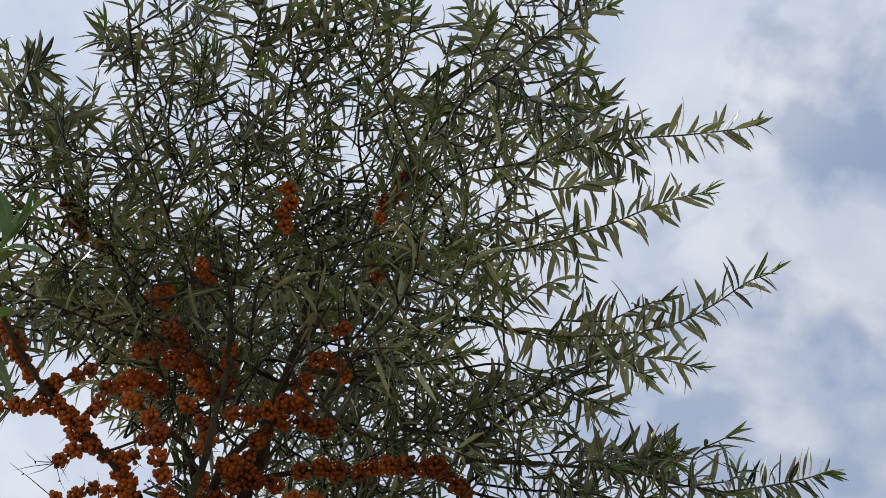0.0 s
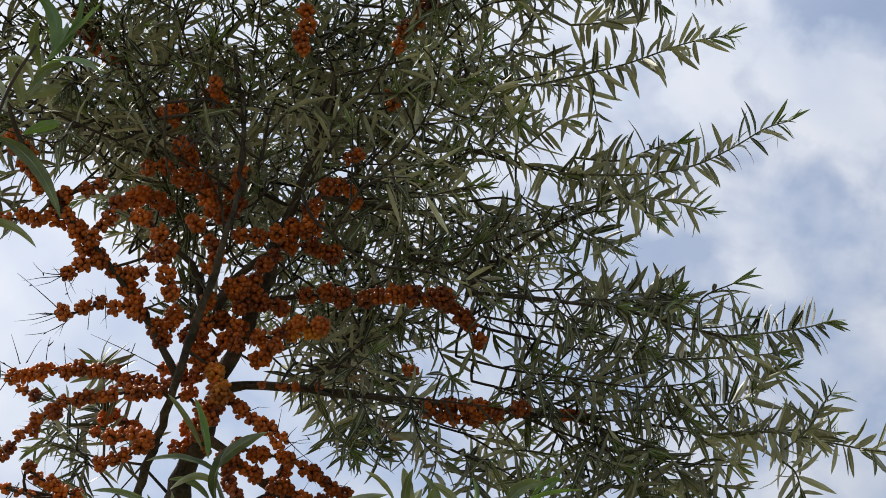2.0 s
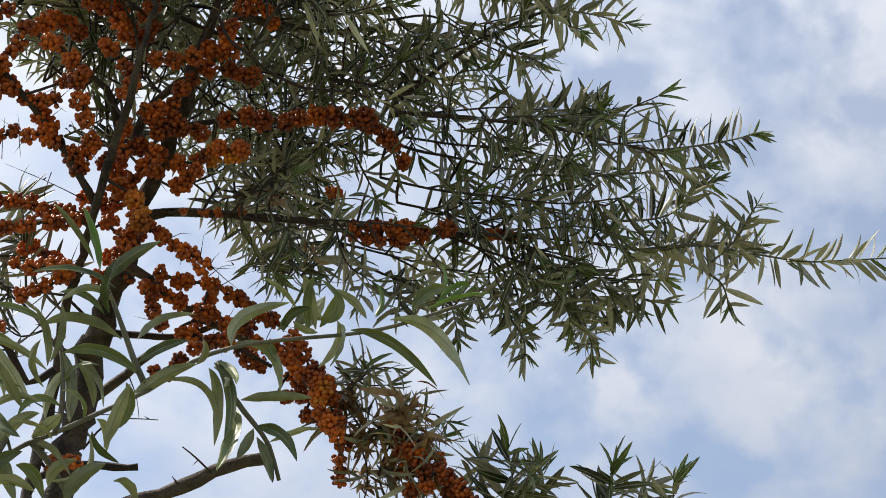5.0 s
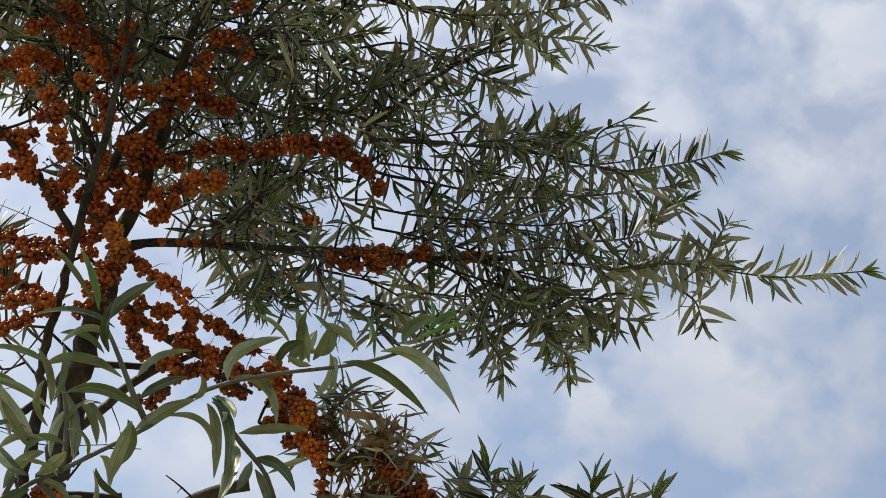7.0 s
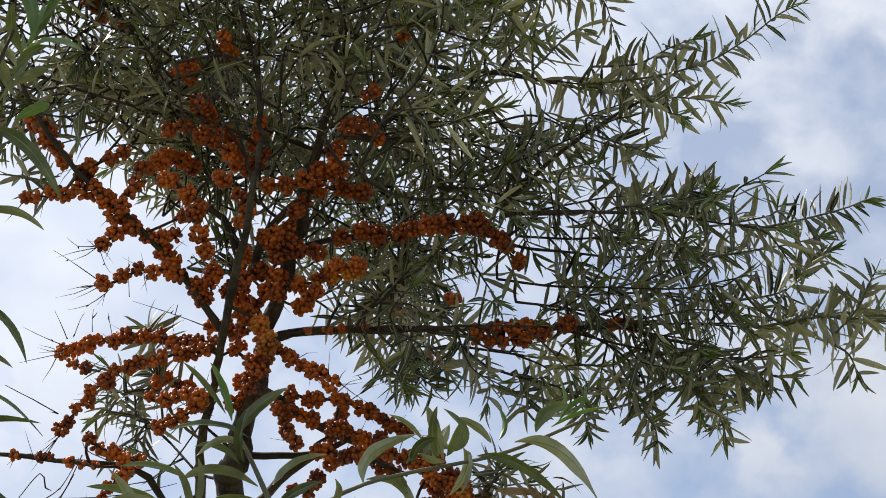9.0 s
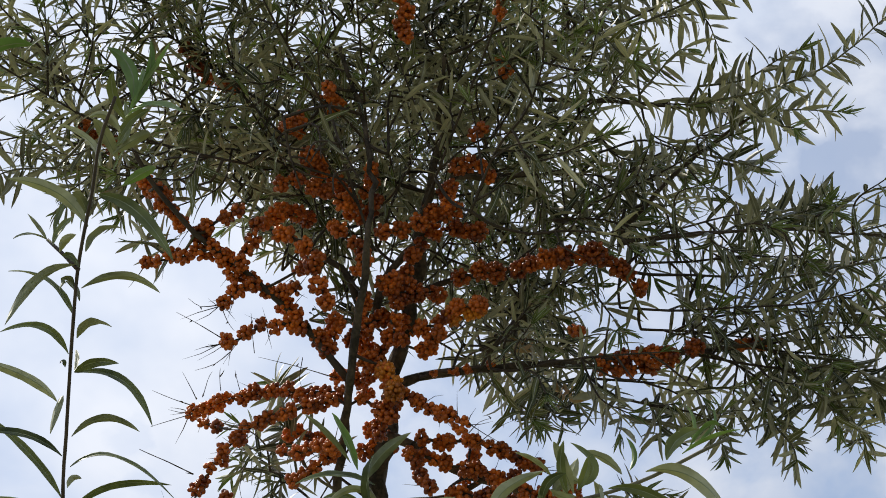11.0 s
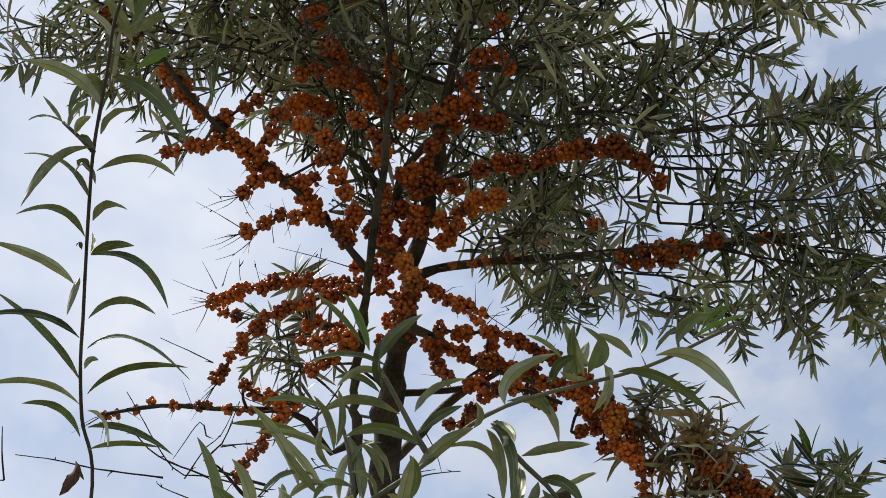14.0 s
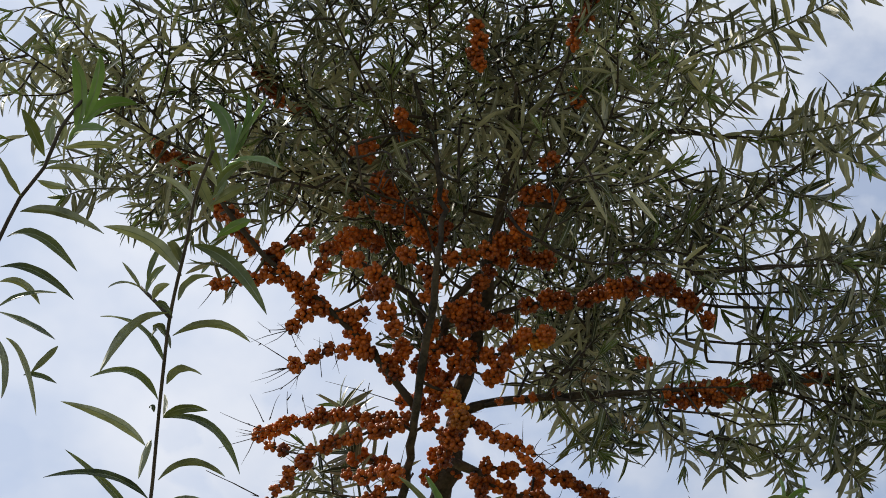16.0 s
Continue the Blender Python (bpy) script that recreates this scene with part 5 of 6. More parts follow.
def long_leaf(stem, points, width, young=False, underside=False, dry=False):
    """One long leaf from its base over its arch to its tip: two skins, a sunken midrib, rims turned a little."""
    p0, p1, p2 = (np.array(p) for p in points)
    mid = 2 * p1 - 0.5 * (p0 + p2)
    s = 0.5 - 0.5 * np.cos(np.linspace(0.0, math.pi, 19))
    wide = np.interp(s, (0.0, 0.05, 0.14, 0.28, 0.44, 0.60, 0.75, 0.88, 0.96, 1.0),
                     (0.10, 0.26, 0.60, 0.90, 1.0, 0.96, 0.80, 0.50, 0.22, 0.02)) * width * 0.29
    wide *= 1 + 0.05 * np.sin(s * rng.uniform(14, 22) + rng.uniform(0, 6))
    s = s[:, None]
    line = p0 * (1 - s) ** 2 + 2 * mid * s * (1 - s) + p2 * s**2
    t = tangents(line)
    view = np.array([0.0, 0.86, 0.45])
    upper = (view if underside or rng.random() < 0.48 else -view) * 0.9 + np.array([0, 0, 0.45]) + rng.normal(0, 0.28, 3)
    twist = rng.normal(0, 0.35)
    verts, faces, mats = [], [], []
    for layer, gap in ((0, 0.00018), (1, -0.00018)):
        b = len(verts)
        for i in range(len(line)):
            z = unit(upper - t[i] * (upper @ t[i]))
            x = np.cross(t[i], z)
            a = twist * (i / len(line) - 0.4)
            x, z = x * math.cos(a) + z * math.sin(a), z * math.cos(a) - x * math.sin(a)
            for k, lift in ((-1, 0.46), (-0.55, 0.34), (-0.08, 0.0), (0.08, 0.0), (0.55, 0.34), (1, 0.42)):
                wave = 0.09 * math.sin(s[i, 0] * 17 + 4 * k)
                verts.append(line[i] + x * k * wide[i] + z * ((lift + wave) * wide[i] + gap * (1.0 if abs(k) < 1 else 0.2)))
        for i in range(len(line) - 1):
            for k in range(5):
                q = (b + 6 * i + k, b + 6 * i + k + 1, b + 6 * i + k + 7, b + 6 * i + k + 6)
                faces.append(q if layer == 0 else q[::-1])
                mats.append(2 if k == 2 else layer)
    m = Mesh()
    m.add(verts, faces, mats)
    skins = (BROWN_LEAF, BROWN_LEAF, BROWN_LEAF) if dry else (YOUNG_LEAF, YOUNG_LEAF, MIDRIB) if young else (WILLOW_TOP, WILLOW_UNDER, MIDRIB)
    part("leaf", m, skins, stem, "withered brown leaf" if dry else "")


slender_plant = plant((-0.276, 1.012, -0.040), SLENDER_LABEL)
slender_stem = young_stem(slender_plant, [(-0.276, 1.012, -0.040), (-0.276, 1.002, 0.980), (-0.246, 0.982, 1.779), (-0.226, 0.972, 1.959), (-0.225, 0.924, 1.998), (-0.222, 0.894, 2.021), (-0.217, 0.869, 2.038), (-0.212, 0.842, 2.056), (-0.203, 0.798, 2.082), (-0.197, 0.773, 2.096), (-0.185, 0.736, 2.115), (-0.177, 0.708, 2.127), (-0.166, 0.685, 2.138)], 0.0032, True)
young_stem(slender_plant, [(-0.198, 0.778, 2.092), (-0.207, 0.778, 2.102), (-0.217, 0.778, 2.112)], 0.0014, True)
second_plant = plant((-0.319, 0.680, -0.040), SECOND_LABEL)
second_stem = young_stem(second_plant, [(-0.319, 0.680, -0.040), (-0.319, 0.670, 1.001), (-0.300, 0.660, 1.800), (-0.263, 0.641, 2.013), (-0.254, 0.632, 2.035), (-0.249, 0.626, 2.045), (-0.239, 0.615, 2.061), (-0.228, 0.608, 2.073), (-0.221, 0.600, 2.089), (-0.211, 0.594, 2.101)], 0.0028, True)
bushy_plant = plant((-0.150, 0.741, -0.040), BUSHY_LABEL)
bushy_stem = young_stem(bushy_plant, [(-0.150, 0.741, -0.040), (-0.150, 0.731, 0.915), (-0.140, 0.715, 1.600), (-0.075, 0.696, 1.826), (-0.065, 0.699, 1.843), (-0.046, 0.705, 1.858), (-0.014, 0.714, 1.884), (0.003, 0.719, 1.902), (0.021, 0.723, 1.914), (0.044, 0.729, 1.924), (0.076, 0.736, 1.935), (0.098, 0.741, 1.945), (0.123, 0.747, 1.960), (0.139, 0.750, 1.969)], 0.003)
young_stem(bushy_plant, [(-0.014, 0.714, 1.885), (-0.022, 0.713, 1.899), (-0.031, 0.711, 1.917), (-0.037, 0.710, 1.928)], 0.0016)
young_stem(bushy_plant, [(0.016, 0.722, 1.906), (0.025, 0.724, 1.890), (0.035, 0.726, 1.880), (0.043, 0.728, 1.871), (0.049, 0.729, 1.856)], 0.0015)
young_stem(bushy_plant, [(-0.049, 0.704, 1.855), (-0.048, 0.705, 1.868), (-0.050, 0.705, 1.884), (-0.053, 0.705, 1.896)], 0.0014)
young_stem(bushy_plant, [(-0.057, 0.702, 1.849), (-0.047, 0.704, 1.840), (-0.040, 0.705, 1.829)], 0.0016)
young_stem(bushy_plant, [(-0.081, 0.698, 1.826), (-0.092, 0.695, 1.837), (-0.100, 0.694, 1.846)], 0.0014)
long_leaf(bushy_stem, [(-0.103, 0.693, 1.837), (-0.107, 0.697, 1.866), (-0.118, 0.700, 1.891)], 0.0087)
long_leaf(bushy_stem, [(-0.092, 0.696, 1.839), (-0.098, 0.685, 1.851), (-0.106, 0.674, 1.858)], 0.0113)
long_leaf(bushy_stem, [(-0.091, 0.696, 1.847), (-0.093, 0.692, 1.863), (-0.100, 0.687, 1.875)], 0.0100)
long_leaf(bushy_stem, [(-0.106, 0.692, 1.847), (-0.113, 0.688, 1.850), (-0.121, 0.685, 1.852)], 0.0078)
long_leaf(bushy_stem, [(-0.106, 0.692, 1.839), (-0.113, 0.680, 1.840), (-0.117, 0.670, 1.836)], 0.0087)
long_leaf(bushy_stem, [(-0.072, 0.702, 1.868), (-0.080, 0.698, 1.887), (-0.094, 0.692, 1.903)], 0.0091)
long_leaf(bushy_stem, [(-0.069, 0.704, 1.892), (-0.086, 0.704, 1.898), (-0.104, 0.704, 1.899)], 0.0065)
long_leaf(bushy_stem, [(-0.066, 0.704, 1.874), (-0.077, 0.693, 1.870), (-0.086, 0.682, 1.857)], 0.0052)
long_leaf(bushy_stem, [(-0.080, 0.699, 1.854), (-0.078, 0.700, 1.861), (-0.079, 0.699, 1.868)], 0.0074, False, True)
long_leaf(bushy_stem, [(-0.089, 0.697, 1.842), (-0.083, 0.690, 1.849), (-0.075, 0.684, 1.852)], 0.0087)
long_leaf(bushy_stem, [(-0.099, 0.694, 1.837), (-0.106, 0.691, 1.838), (-0.113, 0.688, 1.838)], 0.0105)
long_leaf(bushy_stem, [(-0.042, 0.709, 1.937), (-0.047, 0.701, 1.948), (-0.053, 0.692, 1.958)], 0.0105, True)
long_leaf(bushy_stem, [(-0.045, 0.708, 1.940), (-0.055, 0.696, 1.949), (-0.065, 0.685, 1.954)], 0.0048)
long_leaf(bushy_stem, [(-0.038, 0.710, 1.932), (-0.031, 0.707, 1.943), (-0.017, 0.706, 1.954)], 0.0100)
long_leaf(bushy_stem, [(-0.035, 0.710, 1.917), (-0.037, 0.701, 1.926), (-0.034, 0.694, 1.937)], 0.0118)
long_leaf(bushy_stem, [(-0.034, 0.711, 1.930), (-0.051, 0.697, 1.929), (-0.068, 0.682, 1.918)], 0.0078)
long_leaf(bushy_stem, [(-0.032, 0.711, 1.921), (-0.044, 0.704, 1.925), (-0.056, 0.697, 1.913)], 0.0061, False, True)
long_leaf(bushy_stem, [(-0.021, 0.714, 1.908), (-0.012, 0.721, 1.922), (0.003, 0.729, 1.931)], 0.0074)
long_leaf(bushy_stem, [(-0.028, 0.712, 1.906), (-0.047, 0.710, 1.912), (-0.063, 0.709, 1.906)], 0.0100)
long_leaf(bushy_stem, [(-0.060, 0.704, 1.905), (-0.075, 0.703, 1.910), (-0.090, 0.701, 1.908)], 0.0065)
long_leaf(bushy_stem, [(-0.016, 0.715, 1.890), (-0.035, 0.703, 1.895), (-0.051, 0.692, 1.887)], 0.0091)
long_leaf(bushy_stem, [(-0.019, 0.714, 1.897), (-0.010, 0.714, 1.905), (0.001, 0.715, 1.911)], 0.0083)
long_leaf(bushy_stem, [(-0.021, 0.714, 1.878), (-0.008, 0.711, 1.890), (0.006, 0.708, 1.897)], 0.0109)
long_leaf(bushy_stem, [(0.006, 0.720, 1.902), (0.009, 0.713, 1.905), (0.007, 0.704, 1.908)], 0.0061, False, True)
long_leaf(bushy_stem, [(0.015, 0.722, 1.906), (0.022, 0.715, 1.899), (0.024, 0.706, 1.889)], 0.0065)
long_leaf(bushy_stem, [(0.014, 0.722, 1.905), (0.023, 0.717, 1.888), (0.022, 0.710, 1.863)], 0.0091)
long_leaf(bushy_stem, [(-0.008, 0.717, 1.891), (0.011, 0.726, 1.894), (0.019, 0.733, 1.877)], 0.0057, False, True)
long_leaf(bushy_stem, [(0.022, 0.724, 1.917), (0.040, 0.731, 1.917), (0.046, 0.736, 1.900)], 0.0083, False, True)
long_leaf(bushy_stem, [(0.021, 0.724, 1.915), (0.025, 0.727, 1.932), (0.046, 0.734, 1.946)], 0.0109)
long_leaf(bushy_stem, [(0.038, 0.727, 1.923), (0.040, 0.731, 1.917), (0.044, 0.734, 1.915)], 0.0083)
long_leaf(bushy_stem, [(0.028, 0.725, 1.890), (0.043, 0.721, 1.892), (0.059, 0.717, 1.892)], 0.0087)
long_leaf(bushy_stem, [(0.059, 0.732, 1.933), (0.054, 0.725, 1.945), (0.050, 0.719, 1.954)], 0.0100, False, True)
long_leaf(bushy_stem, [(0.062, 0.733, 1.937), (0.069, 0.734, 1.948), (0.059, 0.731, 1.959)], 0.0105)
long_leaf(bushy_stem, [(0.049, 0.730, 1.931), (0.055, 0.733, 1.940), (0.063, 0.736, 1.940)], 0.0100)
long_leaf(bushy_stem, [(0.041, 0.728, 1.928), (0.050, 0.734, 1.940), (0.061, 0.739, 1.944)], 0.0096)
long_leaf(bushy_stem, [(0.069, 0.734, 1.940), (0.071, 0.739, 1.931), (0.063, 0.741, 1.918)], 0.0074, False, True)
long_leaf(bushy_stem, [(0.049, 0.730, 1.941), (0.041, 0.719, 1.944), (0.031, 0.707, 1.943)], 0.0044, False, True)
long_leaf(bushy_stem, [(0.064, 0.733, 1.955), (0.075, 0.735, 1.952), (0.083, 0.736, 1.944)], 0.0078)
long_leaf(bushy_stem, [(0.087, 0.738, 1.947), (0.090, 0.739, 1.956), (0.087, 0.739, 1.965)], 0.0048, True)
long_leaf(bushy_stem, [(0.076, 0.736, 1.937), (0.097, 0.738, 1.934), (0.120, 0.741, 1.916)], 0.0087)
long_leaf(bushy_stem, [(0.095, 0.740, 1.947), (0.117, 0.737, 1.942), (0.134, 0.734, 1.916)], 0.0122)
long_leaf(bushy_stem, [(0.106, 0.742, 1.954), (0.112, 0.741, 1.964), (0.123, 0.740, 1.969)], 0.0122)
long_leaf(bushy_stem, [(0.114, 0.744, 1.958), (0.128, 0.738, 1.963), (0.141, 0.731, 1.964)], 0.0070, True)
long_leaf(bushy_stem, [(0.122, 0.746, 1.965), (0.133, 0.753, 1.977), (0.134, 0.757, 1.989)], 0.0061, True)
long_leaf(bushy_stem, [(0.120, 0.745, 1.966), (0.122, 0.749, 1.978), (0.120, 0.752, 1.988)], 0.0048, True)
long_leaf(bushy_stem, [(0.118, 0.745, 1.962), (0.128, 0.745, 1.973), (0.134, 0.745, 1.973)], 0.0065, True)
long_leaf(bushy_stem, [(0.061, 0.733, 1.935), (0.065, 0.728, 1.941), (0.067, 0.722, 1.949)], 0.0087)
long_leaf(bushy_stem, [(0.054, 0.731, 1.932), (0.059, 0.737, 1.945), (0.063, 0.742, 1.956)], 0.0096, False, True)
long_leaf(bushy_stem, [(-0.057, 0.705, 1.884), (-0.074, 0.699, 1.891), (-0.091, 0.694, 1.890)], 0.0065)
long_leaf(bushy_stem, [(-0.061, 0.704, 1.866), (-0.072, 0.705, 1.882), (-0.085, 0.706, 1.896)], 0.0074)
long_leaf(bushy_stem, [(-0.044, 0.708, 1.863), (-0.046, 0.711, 1.880), (-0.051, 0.713, 1.896)], 0.0096)
long_leaf(bushy_stem, [(-0.044, 0.708, 1.892), (-0.036, 0.708, 1.884), (-0.031, 0.706, 1.871)], 0.0078, False, True)
long_leaf(bushy_stem, [(-0.023, 0.713, 1.865), (-0.020, 0.710, 1.875), (-0.023, 0.705, 1.883)], 0.0087)
long_leaf(bushy_stem, [(-0.054, 0.705, 1.862), (-0.054, 0.705, 1.875), (-0.048, 0.705, 1.886)], 0.0074)
long_leaf(bushy_stem, [(-0.076, 0.700, 1.861), (-0.068, 0.698, 1.867), (-0.057, 0.697, 1.866)], 0.0061, False, True)
long_leaf(bushy_stem, [(-0.057, 0.705, 1.886), (-0.059, 0.696, 1.896), (-0.065, 0.686, 1.904)], 0.0070, False, True)
long_leaf(bushy_stem, [(-0.056, 0.705, 1.888), (-0.053, 0.700, 1.900), (-0.055, 0.694, 1.911)], 0.0057, False, True)
long_leaf(bushy_stem, [(-0.037, 0.710, 1.916), (-0.047, 0.710, 1.924), (-0.058, 0.711, 1.924)], 0.0057)
long_leaf(bushy_stem, [(-0.057, 0.705, 1.876), (-0.063, 0.693, 1.881), (-0.060, 0.683, 1.888)], 0.0061)
long_leaf(bushy_stem, [(0.027, 0.725, 1.885), (0.026, 0.714, 1.867), (0.020, 0.702, 1.847)], 0.0126)
long_leaf(bushy_stem, [(0.035, 0.727, 1.878), (0.033, 0.726, 1.870), (0.029, 0.724, 1.862)], 0.0083)
long_leaf(bushy_stem, [(0.036, 0.727, 1.879), (0.047, 0.723, 1.875), (0.055, 0.719, 1.862)], 0.0096)
long_leaf(bushy_stem, [(0.037, 0.727, 1.874), (0.042, 0.726, 1.864), (0.046, 0.725, 1.853)], 0.0087)
long_leaf(bushy_stem, [(0.043, 0.728, 1.873), (0.054, 0.728, 1.879), (0.062, 0.727, 1.882)], 0.0057)
long_leaf(bushy_stem, [(0.014, 0.722, 1.903), (0.021, 0.719, 1.898), (0.019, 0.713, 1.890)], 0.0078)
long_leaf(bushy_stem, [(0.012, 0.722, 1.902), (0.018, 0.729, 1.891), (0.019, 0.734, 1.870)], 0.0087)
long_leaf(bushy_stem, [(-0.064, 0.701, 1.864), (-0.070, 0.692, 1.869), (-0.077, 0.682, 1.877)], 0.0087)
long_leaf(bushy_stem, [(-0.071, 0.698, 1.843), (-0.065, 0.696, 1.854), (-0.056, 0.695, 1.860)], 0.0105)
long_leaf(bushy_stem, [(-0.058, 0.702, 1.852), (-0.052, 0.696, 1.855), (-0.047, 0.690, 1.859)], 0.0096)
long_leaf(bushy_stem, [(-0.045, 0.705, 1.863), (-0.048, 0.705, 1.880), (-0.053, 0.704, 1.894)], 0.0083, False, True)
long_leaf(bushy_stem, [(-0.035, 0.709, 1.871), (-0.038, 0.702, 1.880), (-0.044, 0.694, 1.884)], 0.0065, False, True)
long_leaf(bushy_stem, [(-0.049, 0.703, 1.834), (-0.034, 0.703, 1.840), (-0.035, 0.698, 1.855)], 0.0052, False, True)
long_leaf(bushy_stem, [(-0.034, 0.708, 1.860), (-0.030, 0.711, 1.854), (-0.021, 0.715, 1.850)], 0.0061)
long_leaf(bushy_stem, [(-0.040, 0.705, 1.826), (-0.036, 0.701, 1.836), (-0.026, 0.699, 1.843)], 0.0118)
long_leaf(bushy_stem, [(-0.062, 0.700, 1.838), (-0.054, 0.700, 1.835), (-0.049, 0.700, 1.825)], 0.0091)
long_leaf(bushy_stem, [(-0.022, 0.711, 1.840), (-0.016, 0.717, 1.841), (-0.011, 0.722, 1.835)], 0.0087)
long_leaf(bushy_stem, [(-0.028, 0.710, 1.854), (-0.025, 0.702, 1.866), (-0.021, 0.694, 1.878)], 0.0100, False, True)
long_leaf(bushy_stem, [(-0.050, 0.704, 1.853), (-0.057, 0.692, 1.853), (-0.066, 0.680, 1.849)], 0.0087)
long_leaf(bushy_stem, [(-0.056, 0.702, 1.848), (-0.049, 0.697, 1.845), (-0.039, 0.692, 1.833)], 0.0087, False, True)
long_leaf(bushy_stem, [(-0.067, 0.699, 1.841), (-0.065, 0.701, 1.834), (-0.060, 0.704, 1.824)], 0.0096)
long_leaf(bushy_stem, [(-0.048, 0.705, 1.868), (-0.059, 0.702, 1.869), (-0.065, 0.699, 1.859)], 0.0065)
long_leaf(bushy_stem, [(-0.049, 0.705, 1.879), (-0.044, 0.700, 1.885), (-0.035, 0.695, 1.885)], 0.0065)
long_leaf(bushy_stem, [(-0.048, 0.704, 1.832), (-0.046, 0.699, 1.838), (-0.038, 0.696, 1.842)], 0.0087)
long_leaf(bushy_stem, [(-0.038, 0.707, 1.864), (-0.041, 0.699, 1.870), (-0.048, 0.689, 1.869)], 0.0070)
long_leaf(bushy_stem, [(-0.074, 0.696, 1.829), (-0.068, 0.695, 1.837), (-0.060, 0.694, 1.842)], 0.0096)
long_leaf(bushy_stem, [(-0.080, 0.696, 1.865), (-0.071, 0.688, 1.852), (-0.061, 0.680, 1.843)], 0.0087)
long_leaf(bushy_stem, [(-0.071, 0.697, 1.826), (-0.064, 0.700, 1.831), (-0.053, 0.704, 1.829)], 0.0096, False, True)
long_leaf(bushy_stem, [(-0.033, 0.709, 1.866), (-0.029, 0.714, 1.864), (-0.027, 0.718, 1.855)], 0.0070)
long_leaf(bushy_stem, [(0.044, 0.731, 1.929), (0.047, 0.725, 1.936), (0.055, 0.720, 1.938)], 0.0080)
long_leaf(bushy_stem, [(0.056, 0.731, 1.932), (0.053, 0.725, 1.943), (0.055, 0.720, 1.955)], 0.0074)
long_leaf(bushy_stem, [(0.060, 0.731, 1.931), (0.054, 0.725, 1.928), (0.047, 0.720, 1.930)], 0.0070, False, True)
long_leaf(bushy_stem, [(0.071, 0.731, 1.937), (0.072, 0.725, 1.924), (0.066, 0.720, 1.910)], 0.0085, False, True)
long_leaf(slender_stem, [(-0.190, 0.755, 2.105), (-0.208, 0.753, 2.126), (-0.235, 0.750, 2.134)], 0.0125)
long_leaf(slender_stem, [(-0.182, 0.738, 2.114), (-0.159, 0.734, 2.099), (-0.138, 0.730, 2.066)], 0.0127)
long_leaf(slender_stem, [(-0.189, 0.750, 2.108), (-0.192, 0.742, 2.114), (-0.195, 0.734, 2.113)], 0.0086, False, True)
long_leaf(slender_stem, [(-0.209, 0.759, 2.104), (-0.208, 0.763, 2.120), (-0.204, 0.767, 2.134)], 0.0058)
long_leaf(slender_stem, [(-0.211, 0.764, 2.101), (-0.219, 0.754, 2.100), (-0.226, 0.744, 2.091)], 0.0054)
long_leaf(slender_stem, [(-0.213, 0.762, 2.102), (-0.218, 0.760, 2.109), (-0.224, 0.758, 2.116)], 0.0039, False, True)
long_leaf(slender_stem, [(-0.210, 0.765, 2.100), (-0.208, 0.769, 2.113), (-0.203, 0.774, 2.124)], 0.0078)
long_leaf(slender_stem, [(-0.207, 0.769, 2.098), (-0.203, 0.761, 2.100), (-0.195, 0.752, 2.098)], 0.0078)
long_leaf(slender_stem, [(-0.206, 0.771, 2.097), (-0.200, 0.769, 2.095), (-0.195, 0.768, 2.087)], 0.0069)
long_leaf(slender_stem, [(-0.193, 0.769, 2.098), (-0.187, 0.769, 2.110), (-0.175, 0.769, 2.113)], 0.0098)
long_leaf(slender_stem, [(-0.199, 0.776, 2.094), (-0.217, 0.767, 2.079), (-0.228, 0.757, 2.046)], 0.0099)
long_leaf(slender_stem, [(-0.204, 0.805, 2.078), (-0.220, 0.801, 2.099), (-0.242, 0.797, 2.104)], 0.0092)
long_leaf(slender_stem, [(-0.198, 0.789, 2.087), (-0.176, 0.790, 2.095), (-0.155, 0.791, 2.084)], 0.0085)
long_leaf(slender_stem, [(-0.202, 0.790, 2.087), (-0.206, 0.787, 2.092), (-0.209, 0.784, 2.083)], 0.0075, False, True)
long_leaf(slender_stem, [(-0.200, 0.796, 2.083), (-0.204, 0.797, 2.092), (-0.210, 0.799, 2.098)], 0.0071)
long_leaf(slender_stem, [(-0.204, 0.816, 2.071), (-0.196, 0.809, 2.076), (-0.182, 0.801, 2.069)], 0.0104, False, True)
long_leaf(slender_stem, [(-0.210, 0.825, 2.066), (-0.225, 0.819, 2.080), (-0.247, 0.813, 2.074)], 0.0089)
long_leaf(slender_stem, [(-0.208, 0.836, 2.060), (-0.196, 0.828, 2.062), (-0.180, 0.819, 2.056)], 0.0096)
long_leaf(slender_stem, [(-0.207, 0.836, 2.060), (-0.180, 0.834, 2.053), (-0.161, 0.832, 2.023)], 0.0091)
long_leaf(slender_stem, [(-0.208, 0.835, 2.060), (-0.208, 0.840, 2.070), (-0.211, 0.845, 2.080)], 0.0053)
long_leaf(slender_stem, [(-0.213, 0.833, 2.062), (-0.214, 0.832, 2.065), (-0.216, 0.832, 2.064)], 0.0048)
long_leaf(slender_stem, [(-0.220, 0.851, 2.050), (-0.239, 0.846, 2.064), (-0.269, 0.839, 2.072)], 0.0099)
long_leaf(slender_stem, [(-0.216, 0.848, 2.052), (-0.218, 0.844, 2.041), (-0.219, 0.840, 2.024)], 0.0081, False, True)
long_leaf(slender_stem, [(-0.214, 0.870, 2.037), (-0.197, 0.872, 2.049), (-0.176, 0.874, 2.041)], 0.0089)
long_leaf(slender_stem, [(-0.221, 0.881, 2.030), (-0.247, 0.876, 2.043), (-0.281, 0.869, 2.038)], 0.0090)
